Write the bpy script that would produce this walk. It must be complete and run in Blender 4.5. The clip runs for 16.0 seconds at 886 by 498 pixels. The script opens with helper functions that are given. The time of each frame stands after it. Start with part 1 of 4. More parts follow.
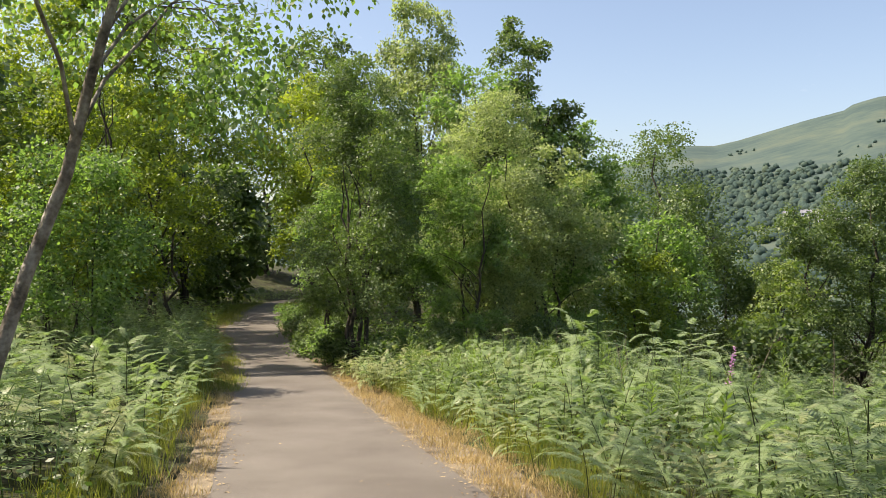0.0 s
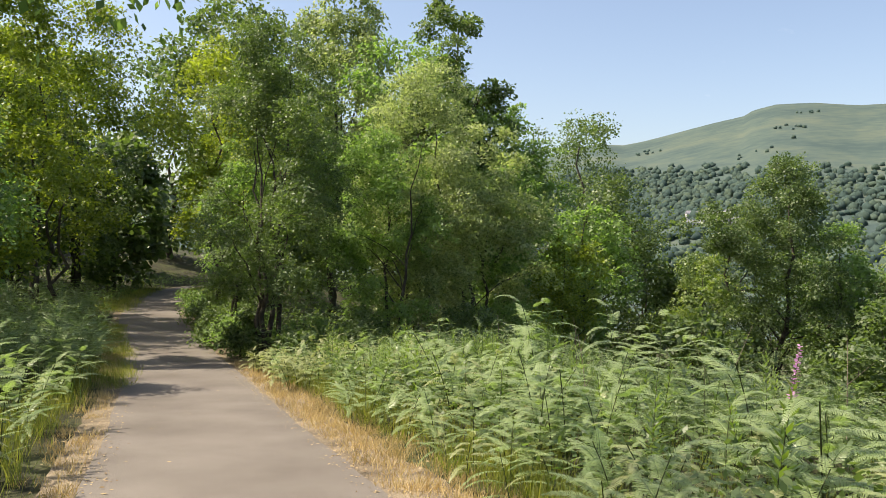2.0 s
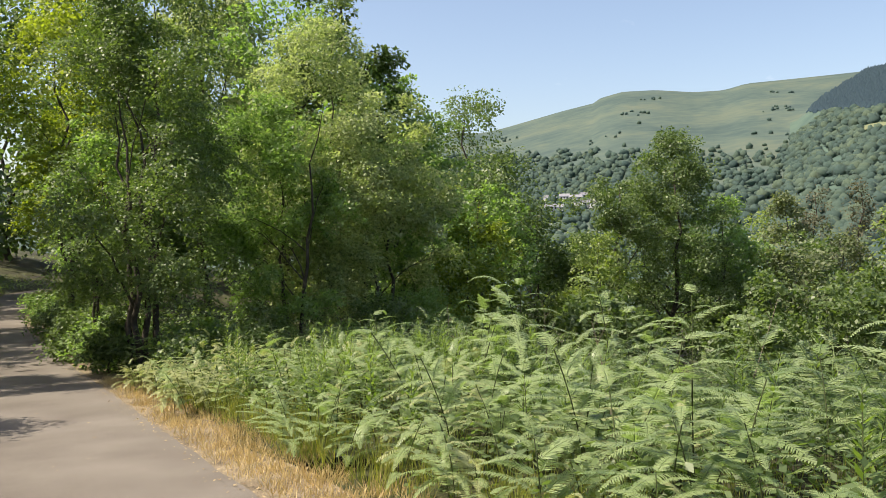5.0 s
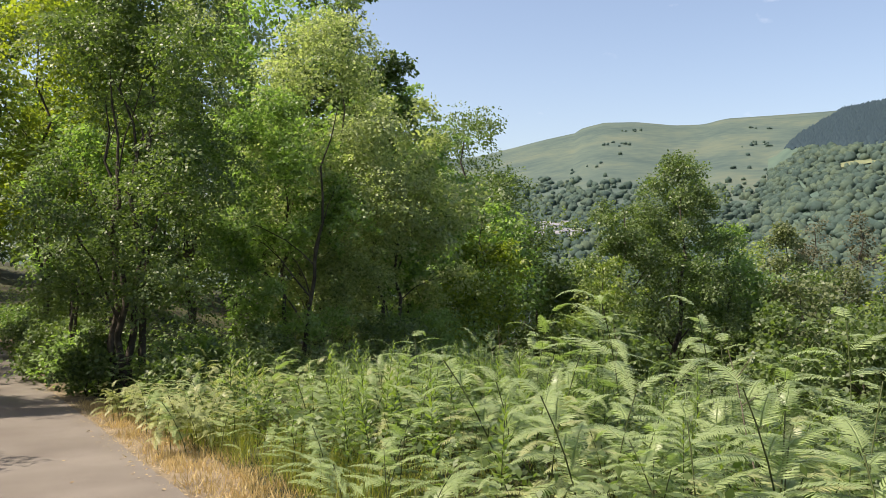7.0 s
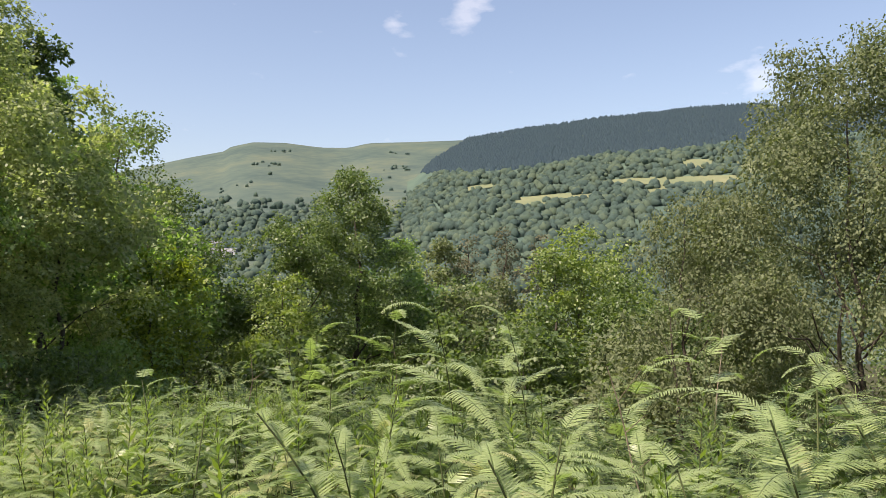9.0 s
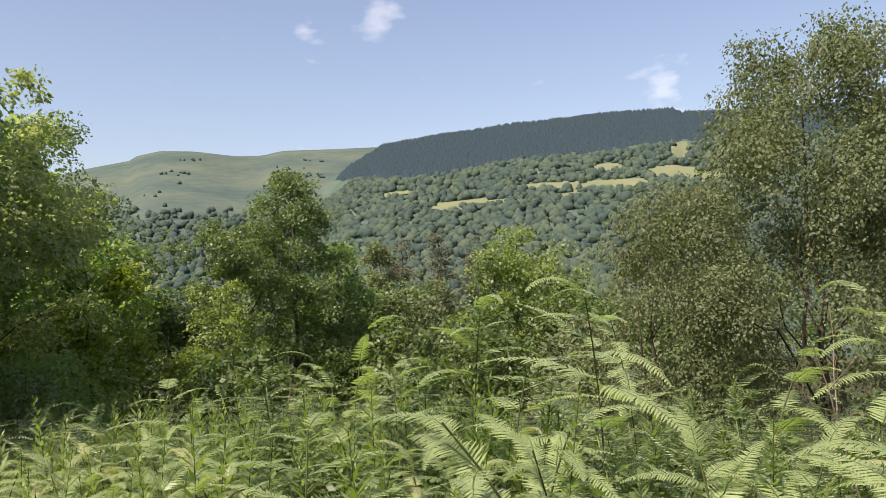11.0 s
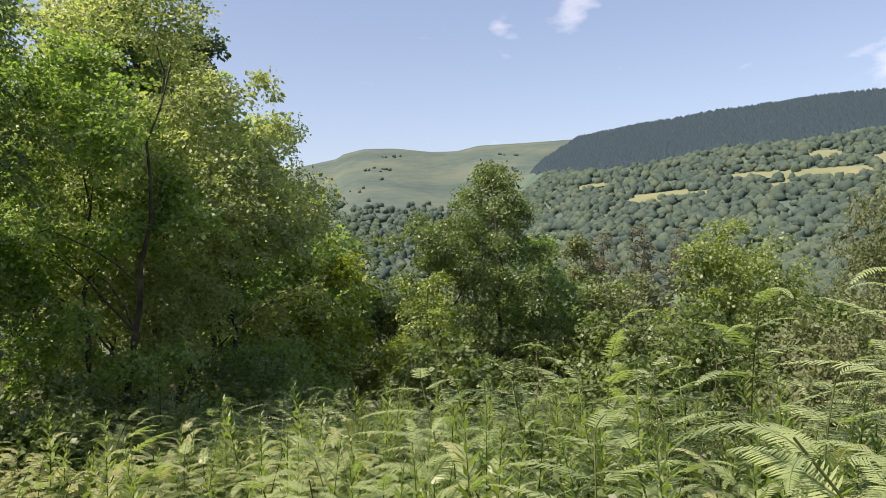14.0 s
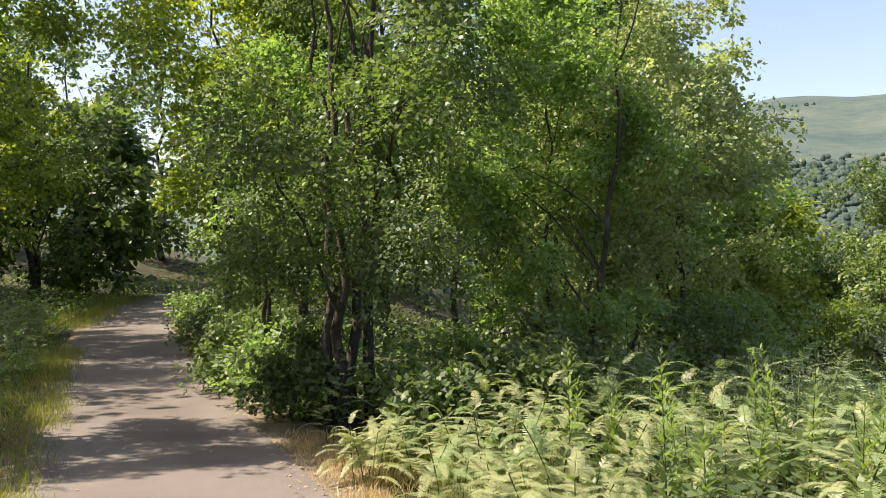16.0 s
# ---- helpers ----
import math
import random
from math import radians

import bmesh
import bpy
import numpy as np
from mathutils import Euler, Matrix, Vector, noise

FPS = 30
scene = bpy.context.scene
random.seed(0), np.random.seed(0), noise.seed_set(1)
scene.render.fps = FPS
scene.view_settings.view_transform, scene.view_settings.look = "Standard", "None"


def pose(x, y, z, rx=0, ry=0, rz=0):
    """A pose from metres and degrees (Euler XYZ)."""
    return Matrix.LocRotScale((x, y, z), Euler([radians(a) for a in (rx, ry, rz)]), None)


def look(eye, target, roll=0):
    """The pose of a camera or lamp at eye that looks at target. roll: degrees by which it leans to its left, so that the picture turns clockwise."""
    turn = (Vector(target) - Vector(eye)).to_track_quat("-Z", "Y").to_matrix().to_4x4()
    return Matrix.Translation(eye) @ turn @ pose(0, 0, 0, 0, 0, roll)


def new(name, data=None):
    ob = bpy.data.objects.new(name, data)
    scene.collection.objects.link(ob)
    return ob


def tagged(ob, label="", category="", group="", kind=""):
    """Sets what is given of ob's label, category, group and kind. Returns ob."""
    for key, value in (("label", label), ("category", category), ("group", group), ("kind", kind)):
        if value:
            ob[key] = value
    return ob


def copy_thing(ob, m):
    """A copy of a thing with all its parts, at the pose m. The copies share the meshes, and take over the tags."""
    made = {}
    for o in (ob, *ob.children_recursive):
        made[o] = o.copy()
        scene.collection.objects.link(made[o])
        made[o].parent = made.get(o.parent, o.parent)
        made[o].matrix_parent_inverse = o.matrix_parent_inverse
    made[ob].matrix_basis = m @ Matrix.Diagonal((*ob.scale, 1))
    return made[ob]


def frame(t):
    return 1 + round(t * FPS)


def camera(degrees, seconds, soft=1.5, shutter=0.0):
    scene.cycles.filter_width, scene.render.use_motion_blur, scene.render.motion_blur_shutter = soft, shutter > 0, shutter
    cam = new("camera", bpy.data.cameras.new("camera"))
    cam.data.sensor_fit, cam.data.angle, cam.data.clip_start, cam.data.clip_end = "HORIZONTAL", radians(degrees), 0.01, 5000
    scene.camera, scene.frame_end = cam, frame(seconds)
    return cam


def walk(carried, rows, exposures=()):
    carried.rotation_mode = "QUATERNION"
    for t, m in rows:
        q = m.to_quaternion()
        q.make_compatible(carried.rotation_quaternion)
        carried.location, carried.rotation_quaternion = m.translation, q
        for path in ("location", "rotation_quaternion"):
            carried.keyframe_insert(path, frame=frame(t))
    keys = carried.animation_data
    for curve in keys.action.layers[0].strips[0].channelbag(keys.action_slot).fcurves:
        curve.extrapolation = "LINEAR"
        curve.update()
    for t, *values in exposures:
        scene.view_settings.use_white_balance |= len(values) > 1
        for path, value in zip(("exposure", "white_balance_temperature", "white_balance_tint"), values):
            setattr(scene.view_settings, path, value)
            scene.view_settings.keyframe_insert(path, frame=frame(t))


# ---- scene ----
cam = camera(58.4, 16.0, soft=0.8)
METRES, EYE, TILT, LEAN, TURN = 13.0, 1.5, 0.0, 0.0, 0.0
ROWS = [
    (0.0, 0.0, 0.0, 0.0, 0.0, 0.0, -0.0),
    (0.5, -0.0032, 0.0404, -0.004, -2.4, 0.18, -1.06),
    (1.0, -0.0111, 0.0753, -0.0084, -6.21, -0.58, -0.91),
    (1.5, -0.0134, 0.1133, -0.0155, -6.04, -1.06, -0.83),
    (2.0, -0.0217, 0.1498, -0.0172, -6.31, -0.57, -1.44),
    (2.5, -0.0283, 0.1856, -0.0194, -9.31, -1.03, -1.84),
    (3.0, -0.0367, 0.2263, -0.0204, -7.53, -0.85, -1.24),
    (3.5, -0.0507, 0.2602, -0.0236, -6.77, -1.34, -1.37),
    (4.0, -0.0574, 0.2972, -0.0308, -5.62, -1.61, -1.65),
    (4.5, -0.0683, 0.3328, -0.0335, -10.27, -1.32, -1.6),
    (5.0, -0.0745, 0.3688, -0.0366, -16.15, -1.23, 0.66),
    (7.5, -0.1075, 0.5601, -0.0544, -19.01, 1.47, -2.15),
    (8.0, -0.1118, 0.6018, -0.0529, -31.31, 4.02, -0.16),
    (8.5, -0.1182, 0.6384, -0.0566, -40.37, 3.0, 0.72),
    (9.0, -0.1184, 0.6803, -0.0612, -42.46, 2.04, 0.76),
    (9.5, -0.1289, 0.7191, -0.0666, -43.73, 1.71, 0.91),
    (12.0, -0.1317, 0.8425, -0.0743, -50.67, 2.85, 2.16),
    (12.5, -0.134, 0.8471, -0.0745, -50.86, 2.81, 1.42),
    (13.0, -0.1338, 0.8494, -0.0744, -47.65, 2.47, 1.33),
    (13.5, -0.1352, 0.8525, -0.0742, -40.59, 2.15, 1.46),
    (14.0, -0.1367, 0.8542, -0.0745, -34.52, 2.35, 1.49),
    (14.5, -0.1374, 0.8528, -0.0748, -33.37, 2.65, 0.61),
    (15.0, -0.1375, 0.8587, -0.0773, -32.53, 2.29, -0.9),
    (15.5, -0.1551, 0.8978, -0.0848, -26.28, 1.05, -1.3),
    (16.0, -0.1805, 0.9609, -0.0911, -6.62, -0.27, 0.17),
]
walk(cam, [(t, pose(0, 0, EYE, TILT, LEAN, TURN) @ pose(METRES * x, METRES * y, METRES * z, 90 + pitch, roll, yaw)) for t, x, y, z, yaw, pitch, roll in ROWS],
     exposures=((0.0, 0.80, 7050, 14), (5.0, 0.78, 7000, 13), (8.0, 0.76, 7150, 17), (12.5, 0.66, 7250, 20), (14.5, 0.83, 7250, 21), (16.0, 1.14, 7000, 20)))

# ---------------------------------------------------------------- light
SUN_AZ, SUN_EL = -88.0, 55.0
world = bpy.data.worlds.new("sky")
scene.world = world
world.use_nodes = True
wn, wl = world.node_tree.nodes, world.node_tree.links
sky = wn.new("ShaderNodeTexSky")
sky.sky_type = 'NISHITA'
sky.sun_disc = False
sky.sun_elevation = radians(SUN_EL)
sky.sun_rotation = radians(SUN_AZ)
sky.air_density, sky.dust_density, sky.ozone_density, sky.altitude = 1.0, 2.4, 0.85, 150
wn["Background"].inputs["Strength"].default_value = 0.128

# small fair-weather clouds, high over the far ridge
coord = wn.new("ShaderNodeTexCoord")
cloud_noise = wn.new("ShaderNodeTexNoise")
cloud_noise.inputs["Scale"].default_value = 22.0
cloud_noise.inputs["Detail"].default_value = 7.0
squash = wn.new("ShaderNodeMapping")
squash.inputs["Scale"].default_value = (1, 1, 2.2)
wl.new(coord.outputs["Generated"], squash.inputs["Vector"])
wl.new(squash.outputs["Vector"], cloud_noise.inputs["Vector"])
cover = None
for az, el, size in ((39.5, 17.6, 1.5), (44.3, 19.0, 2.0), (69.5, 20.3, 2.0), (64.5, 12.6, 2.6), (10.0, 28.0, 4.0),
                     (120.0, 25.0, 5.0), (200.0, 30.0, 6.0), (290.0, 24.0, 5.0)):
    a, e = radians(az), radians(el)
    dot = wn.new("ShaderNodeVectorMath")
    dot.operation = 'DISTANCE'
    dot.inputs[1].default_value = (math.sin(a) * math.cos(e), math.cos(a) * math.cos(e), math.sin(e))
    wl.new(coord.outputs["Generated"], dot.inputs[0])
    near_it = wn.new("ShaderNodeMapRange")
    near_it.inputs["From Min"].default_value = radians(size) * 1.25
    near_it.inputs["From Max"].default_value = radians(size) * 0.1
    wl.new(dot.outputs["Value"], near_it.inputs["Value"])
    if cover is None:
        cover = near_it.outputs["Result"]
    else:
        both = wn.new("ShaderNodeMath")
        both.operation = 'MAXIMUM'
        wl.new(cover, both.inputs[0])
        wl.new(near_it.outputs["Result"], both.inputs[1])
        cover = both.outputs[0]
puff = wn.new("ShaderNodeMath")
puff.operation = 'MULTIPLY_ADD'
wl.new(cover, puff.inputs[0])
puff.inputs[1].default_value = 0.42
wl.new(cloud_noise.outputs["Fac"], puff.inputs[2])
cut = wn.new("ShaderNodeMapRange")
cut.inputs["From Min"].default_value, cut.inputs["From Max"].default_value = 0.70, 0.92
cut.inputs["To Max"].default_value = 0.19
wl.new(puff.outputs[0], cut.inputs["Value"])
cloud_mix = wn.new("ShaderNodeMixRGB")
cloud_mix.inputs["Color2"].default_value = (8.6, 8.5, 8.5, 1)
wl.new(cut.outputs["Result"], cloud_mix.inputs["Fac"])
wl.new(sky.outputs["Color"], cloud_mix.inputs["Color1"])
wl.new(cloud_mix.outputs["Color"], wn["Background"].inputs["Color"])

sun_data = bpy.data.lights.new("sun", 'SUN')
sun_data.energy, sun_data.angle, sun_data.color = 5.0, radians(0.53), (1.0, 0.94, 0.82)
sun = new("sun", sun_data)
sa, se = radians(SUN_AZ), radians(SUN_EL)
sun.matrix_world = look((30 * math.sin(sa), 30 * math.cos(sa), 60), (30 * math.sin(sa) - math.sin(sa) * math.cos(se), 30 * math.cos(sa) - math.cos(sa) * math.cos(se), 60 - math.sin(se)))


# ---------------------------------------------------------------- materials
def material(name):
    m = bpy.data.materials.new(name)
    m.use_nodes = True
    return m, m.node_tree.nodes, m.node_tree.links, m.node_tree.nodes["Principled BSDF"]


def ramp(nodes, stops):
    r = nodes.new("ShaderNodeValToRGB")
    while len(r.color_ramp.elements) < len(stops):
        r.color_ramp.elements.new(0.5)
    for el, (p, c) in zip(r.color_ramp.elements, stops):
        el.position, el.color = p, (*c, 1)
    return r


def noise_tex(nodes, links, scale, detail=5.0, vector=None):
    n = nodes.new("ShaderNodeTexNoise")
    n.inputs["Scale"].default_value, n.inputs["Detail"].default_value = scale, detail
    if vector is None:
        g = nodes.new("ShaderNodeNewGeometry")
        vector = g.outputs["Position"]
    links.new(vector, n.inputs["Vector"])
    return n


def leaf_material(name, dark, mid, light, glow, through_part=0.4, rough=0.42, patch_scale=0.9, own=0.75):
    """A leaf: one colour a leaf, a softer drift over the plant, and light that comes through it."""
    m, n, l, p = material(name)
    g = n.new("ShaderNodeNewGeometry")
    info = n.new("ShaderNodeObjectInfo")
    patch = noise_tex(n, l, patch_scale, 2.0)
    a = n.new("ShaderNodeMath")
    a.operation = 'MULTIPLY_ADD'
    l.new(g.outputs["Random Per Island"], a.inputs[0])
    a.inputs[1].default_value = own
    l.new(patch.outputs["Fac"], a.inputs[2])
    b = n.new("ShaderNodeMath")
    b.operation = 'MULTIPLY_ADD'
    l.new(info.outputs["Random"], b.inputs[0])
    b.inputs[1].default_value = 0.25
    l.new(a.outputs[0], b.inputs[2])
    r = ramp(n, ((0.42, dark), (0.78, mid), (1.0, light)))
    l.new(b.outputs[0], r.inputs["Fac"])
    l.new(r.outputs["Color"], p.inputs["Base Color"])
    p.inputs["Roughness"].default_value = rough
    p.inputs["Specular IOR Level"].default_value = 0.5
    t = n.new("ShaderNodeBsdfTranslucent")
    tint = n.new("ShaderNodeMixRGB")
    tint.blend_type = 'MULTIPLY'
    tint.inputs["Fac"].default_value = 1.0
    tint.inputs["Color2"].default_value = (*glow, 1)
    l.new(r.outputs["Color"], tint.inputs["Color1"])
    l.new(tint.outputs["Color"], t.inputs["Color"])
    mix = n.new("ShaderNodeMixShader")
    mix.inputs["Fac"].default_value = through_part
    l.new(p.outputs["BSDF"], mix.inputs[1])
    l.new(t.outputs["BSDF"], mix.inputs[2])
    l.new(mix.outputs["Shader"], n["Material Output"].inputs["Surface"])
    return m


def surface(name, stops, scale, fine=40.0, rough=0.9, bump=0.4, bump_scale=None, mix_fine=0.35):
    """A ground, bark or wall surface: broad patches, fine grain and relief."""
    m, n, l, p = material(name)
    broad = noise_tex(n, l, scale, 6.0)
    grain = noise_tex(n, l, fine, 4.0)
    s = n.new("ShaderNodeMath")
    s.operation = 'MULTIPLY_ADD'
    l.new(grain.outputs["Fac"], s.inputs[0])
    s.inputs[1].default_value = mix_fine
    l.new(broad.outputs["Fac"], s.inputs[2])
    sub = n.new("ShaderNodeMath")
    sub.operation = 'SUBTRACT'
    l.new(s.outputs[0], sub.inputs[0])
    sub.inputs[1].default_value = mix_fine * 0.5
    r = ramp(n, stops)
    l.new(sub.outputs[0], r.inputs["Fac"])
    l.new(r.outputs["Color"], p.inputs["Base Color"])
    p.inputs["Roughness"].default_value = rough
    p.inputs["Specular IOR Level"].default_value = 0.25
    bm_node = n.new("ShaderNodeBump")
    bm_node.inputs["Strength"].default_value = bump
    bm_node.inputs["Distance"].default_value = 0.02
    rel = grain if bump_scale is None else noise_tex(n, l, bump_scale, 5.0)
    l.new(rel.outputs["Fac"], bm_node.inputs["Height"])
    l.new(bm_node.outputs["Normal"], p.inputs["Normal"])
    return m


M_BRACKEN = leaf_material("bracken_leaf", (0.048, 0.085, 0.029), (0.13, 0.195, 0.072), (0.26, 0.325, 0.15), (1.45, 1.75, 0.75), 0.36, 0.38)
M_BRACKEN_PALE = leaf_material("bracken_leaf_pale", (0.16, 0.20, 0.08), (0.24, 0.28, 0.125), (0.34, 0.365, 0.18), (1.4, 1.5, 0.8), 0.36, 0.42)
M_STEM = surface("green_stem", ((0.3, (0.03, 0.042, 0.014)), (0.7, (0.08, 0.10, 0.035))), 3.0, 60.0, 0.6, 0.2)
M_ALDER = leaf_material("alder_leaf", (0.066, 0.112, 0.036), (0.118, 0.182, 0.061), (0.185, 0.26, 0.10), (1.75, 2.05, 0.75), 0.48, 0.48)
M_BRIGHT = leaf_material("sallow_leaf", (0.073, 0.115, 0.024), (0.127, 0.180, 0.036), (0.198, 0.250, 0.052), (2.145, 2.150, 0.600), 0.45, 0.48)
M_GREY = leaf_material("willow_leaf", (0.135, 0.178, 0.08), (0.215, 0.262, 0.12), (0.31, 0.35, 0.175), (1.55, 1.7, 0.85), 0.48, 0.5)
M_BIRCH = leaf_material("birch_leaf", (0.066, 0.092, 0.042), (0.10, 0.13, 0.06), (0.14, 0.168, 0.083), (1.5, 1.6, 0.8), 0.40, 0.7)
M_DARK = leaf_material("woodland_leaf", (0.037, 0.064, 0.023), (0.068, 0.107, 0.037), (0.110, 0.155, 0.056), (1.925, 2.150, 0.800), 0.38, 0.48)
M_RUSSET = leaf_material("dry_twig_leaf", (0.055, 0.062, 0.036), (0.085, 0.09, 0.052), (0.12, 0.118, 0.072), (1.5, 1.5, 0.9), 0.3, 0.7)
M_ASH = leaf_material("ash_leaf", (0.068, 0.112, 0.030), (0.116, 0.170, 0.050), (0.182, 0.230, 0.080), (1.980, 2.150, 0.700), 0.4, 0.48)
M_HERB = leaf_material("herb_leaf", (0.055, 0.095, 0.030), (0.094, 0.150, 0.045), (0.143, 0.200, 0.060), (1.980, 2.200, 0.700), 0.42, 0.45)
M_PINK = leaf_material("pink_petal", (0.45, 0.2, 0.42), (0.55, 0.28, 0.5), (0.65, 0.38, 0.58), (1.3, 1.1, 1.3), 0.3, 0.6)
M_STRAW = leaf_material("dry_grass", (0.30, 0.22, 0.10), (0.42, 0.32, 0.15), (0.55, 0.43, 0.22), (1.3, 1.2, 0.9), 0.3, 0.6)
M_LITTER = leaf_material("dry_litter", (0.10, 0.06, 0.03), (0.22, 0.15, 0.08), (0.38, 0.29, 0.16), (1.2, 1.1, 0.8), 0.15, 0.8)
M_DEAD = surface("dry_stalk", ((0.3, (0.10, 0.08, 0.055)), (0.7, (0.24, 0.20, 0.15))), 8.0, 70.0, 0.85, 0.3)
M_GRASS = leaf_material("green_grass", (0.09, 0.13, 0.03), (0.15, 0.19, 0.045), (0.25, 0.26, 0.08), (2.0, 2.0, 0.7), 0.38, 0.5)
# distance haze is put into the base colour: leaf green pushed towards blue
M_HAZED_WOOD = leaf_material("hazed_broadleaf", (0.06, 0.105, 0.098), (0.084, 0.134, 0.11), (0.125, 0.175, 0.12), (1.1, 1.15, 1.1), 0.5, 1.0, 0.05, 0.35)
# conifer green carries the blue of the hazy air in its colour
M_HAZED_FIR = leaf_material("hazed_conifer", (0.034, 0.066, 0.092), (0.039, 0.073, 0.097), (0.044, 0.08, 0.102), (1.1, 1.1, 1.1), 0.5, 1.0)
M_BARK = surface("grey_brown_bark", ((0.25, (0.028, 0.022, 0.017)), (0.55, (0.07, 0.06, 0.046)), (0.85, (0.14, 0.125, 0.10))), 7.0, 55.0, 0.9, 0.7)
M_BIRCHBARK = surface("pale_birch_bark", ((0.3, (0.05, 0.04, 0.03)), (0.47, (0.17, 0.14, 0.11)), (0.75, (0.42, 0.38, 0.33))), 6.0, 40.0, 0.75, 0.5)
M_PATH = surface("worn_tarmac", ((0.3, (0.125, 0.108, 0.091)), (0.55, (0.16, 0.141, 0.12)), (0.8, (0.205, 0.182, 0.156))), 0.8, 90.0, 0.92, 0.35, 160.0, 0.5)
M_GRIT = surface("gravel_edge", ((0.25, (0.08, 0.062, 0.042)), (0.5, (0.19, 0.15, 0.10)), (0.8, (0.32, 0.26, 0.175))), 3.0, 55.0, 0.95, 0.9, 45.0, 0.8)
M_SOIL = surface("woodland_floor", ((0.3, (0.022, 0.02, 0.012)), (0.55, (0.05, 0.052, 0.022)), (0.8, (0.085, 0.1, 0.036))), 0.7, 14.0, 0.95, 0.8, 9.0, 0.6)
# mottled pasture; its stops are greyed and blued to paint in aerial haze
M_HAZED_MOOR = surface("hazed_pasture", ((0.3, (0.042, 0.068, 0.062)), (0.5, (0.062, 0.090, 0.074)), (0.72, (0.092, 0.112, 0.08))), 0.007, 0.05, 0.95, 0.1, 0.08, 0.6)
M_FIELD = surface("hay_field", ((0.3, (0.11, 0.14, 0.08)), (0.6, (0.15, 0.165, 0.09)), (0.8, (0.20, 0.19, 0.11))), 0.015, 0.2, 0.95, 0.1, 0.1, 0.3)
# floor between the far crowns, tinted blue-green with the same painted haze
M_HAZED_FLOOR = surface("hazed_wood_floor", ((0.3, (0.05, 0.085, 0.07)), (0.7, (0.075, 0.115, 0.085))), 0.03, 0.3, 0.95, 0.2, 0.2, 0.4)
M_WHITE = surface("white_render", ((0.3, (0.42, 0.43, 0.43)), (0.7, (0.52, 0.53, 0.53))), 0.6, 9.0, 0.85, 0.1)
M_SLATE = surface("grey_slate", ((0.3, (0.16, 0.16, 0.18)), (0.7, (0.26, 0.26, 0.29))), 0.8, 6.0, 0.7, 0.2)
M_GLASS_DARK, _n, _l, _p = material("dark_window_glass")
_p.inputs["Base Color"].default_value, _p.inputs["Roughness"].default_value = (0.03, 0.035, 0.04, 1), 0.1


# ---------------------------------------------------------------- the lie of the land
def path_x(y):
    return np.interp(y, (-60, -10, 0, 4, 7, 10.8, 14, 18.5, 25, 35.7, 50, 58, 75), (14, 2.4, 0.35, -0.25, -0.85, -1.75, -2.6, -3.65, -5.55, -8.7, -11.2, -10.6, -2.0))


def path_z(y):
    return np.interp(y, (-60, -5, 0, 4, 8, 12.5, 20, 30, 60, 120), (3.5, 0.45, 0.0, -0.38, -0.76, -1.18, -1.72, -2.05, -2.3, -2.6))


def smooth_path_x(y):
    return (path_x(y - 1.5) + path_x(y) + path_x(y + 1.5) + path_x(y - 3) + path_x(y + 3)) / 5


def smooth_path_z(y):
    return (path_z(y - 2) + path_z(y) + path_z(y + 2)) / 3


def ridge(az, r, points, foot, crest, steep):
    """A long hill seen at the given angles of elevation, rising from its foot to its crest."""
    el = np.interp(az, [p[0] for p in points], [p[1] for p in points])
    top = crest * np.tan(np.radians(el)) + 28.0
    up = np.clip((r - foot) / (crest - foot), 0, 1) ** steep
    back = np.clip((r - crest) / 900, 0, 1)
    return -28.0 + top * (up - 0.6 * back)


MOOR = ((-180, 4.0), (-90, 3.0), (-20, 3.0), (8, 4.5), (17, 7.3), (19, 7.2), (20.5, 7.5), (24.7, 8.6), (27.0, 9.1), (27.5, 9.45), (29, 9.8), (31.2, 9.8), (33.8, 9.5),
        (35.7, 9.5), (37.2, 9.85), (44, 10.0), (60, 9.4), (90, 7), (180, 5.0))
FOREST = ((-180, -2), (20, -2), (36, 4.0), (40.5, 7.3), (42, 8.6), (44.4, 9.94), (47.7, 10.4), (53.9, 11.02), (60, 11.36), (64.9, 11.24), (65.5, 10.95), (67.8, 10.72), (90, 9.5), (130, 5), (180, -2))


def land(x, y):
    x, y = np.asarray(x, float), np.asarray(y, float)
    u = x - smooth_path_x(y)
    right, left = np.clip(u - 6.5, 0, None), np.clip(-u - 1.8, 0, None)
    near = smooth_path_z(np.clip(y, -60, 120))
    near = near - 7.5 * (1 - np.exp(-right / 16.0)) + np.minimum(left * 0.10 + np.clip(left - 6, 0, None) * 0.12, 14)
    bumps = 0.06 * np.sin(x * 1.3 + 0.4 * y) * np.sin(y * 0.9 + 1.0) + 0.05 * np.sin(x * 0.55 - y * 0.4)
    near = near + bumps * np.clip((np.abs(u) - 1.9) / 1.5, 0, 1)
    r = np.hypot(x, y - 8)
    az = np.degrees(np.arctan2(x, y - 8))
    far = np.maximum(ridge(az, r, MOOR, 380, 1800, 1.15), ridge(az, r, FOREST, 330, 1150, 1.2))
    far = far + 4 * np.sin(x * 0.011) * np.sin(y * 0.013) * np.clip((r - 300) / 400, 0, 1) * np.clip((1700 - r) / 900, 0, 1) * 0.5
    k = np.clip((r - 70) / 230, 0, 1)
    k = k * k * (3 - 2 * k)
    return near * (1 - k) + far * k


def el_of(x, y):
    return np.degrees(np.arctan2(land(x, y) - 0.6, np.hypot(x, y - 8)))


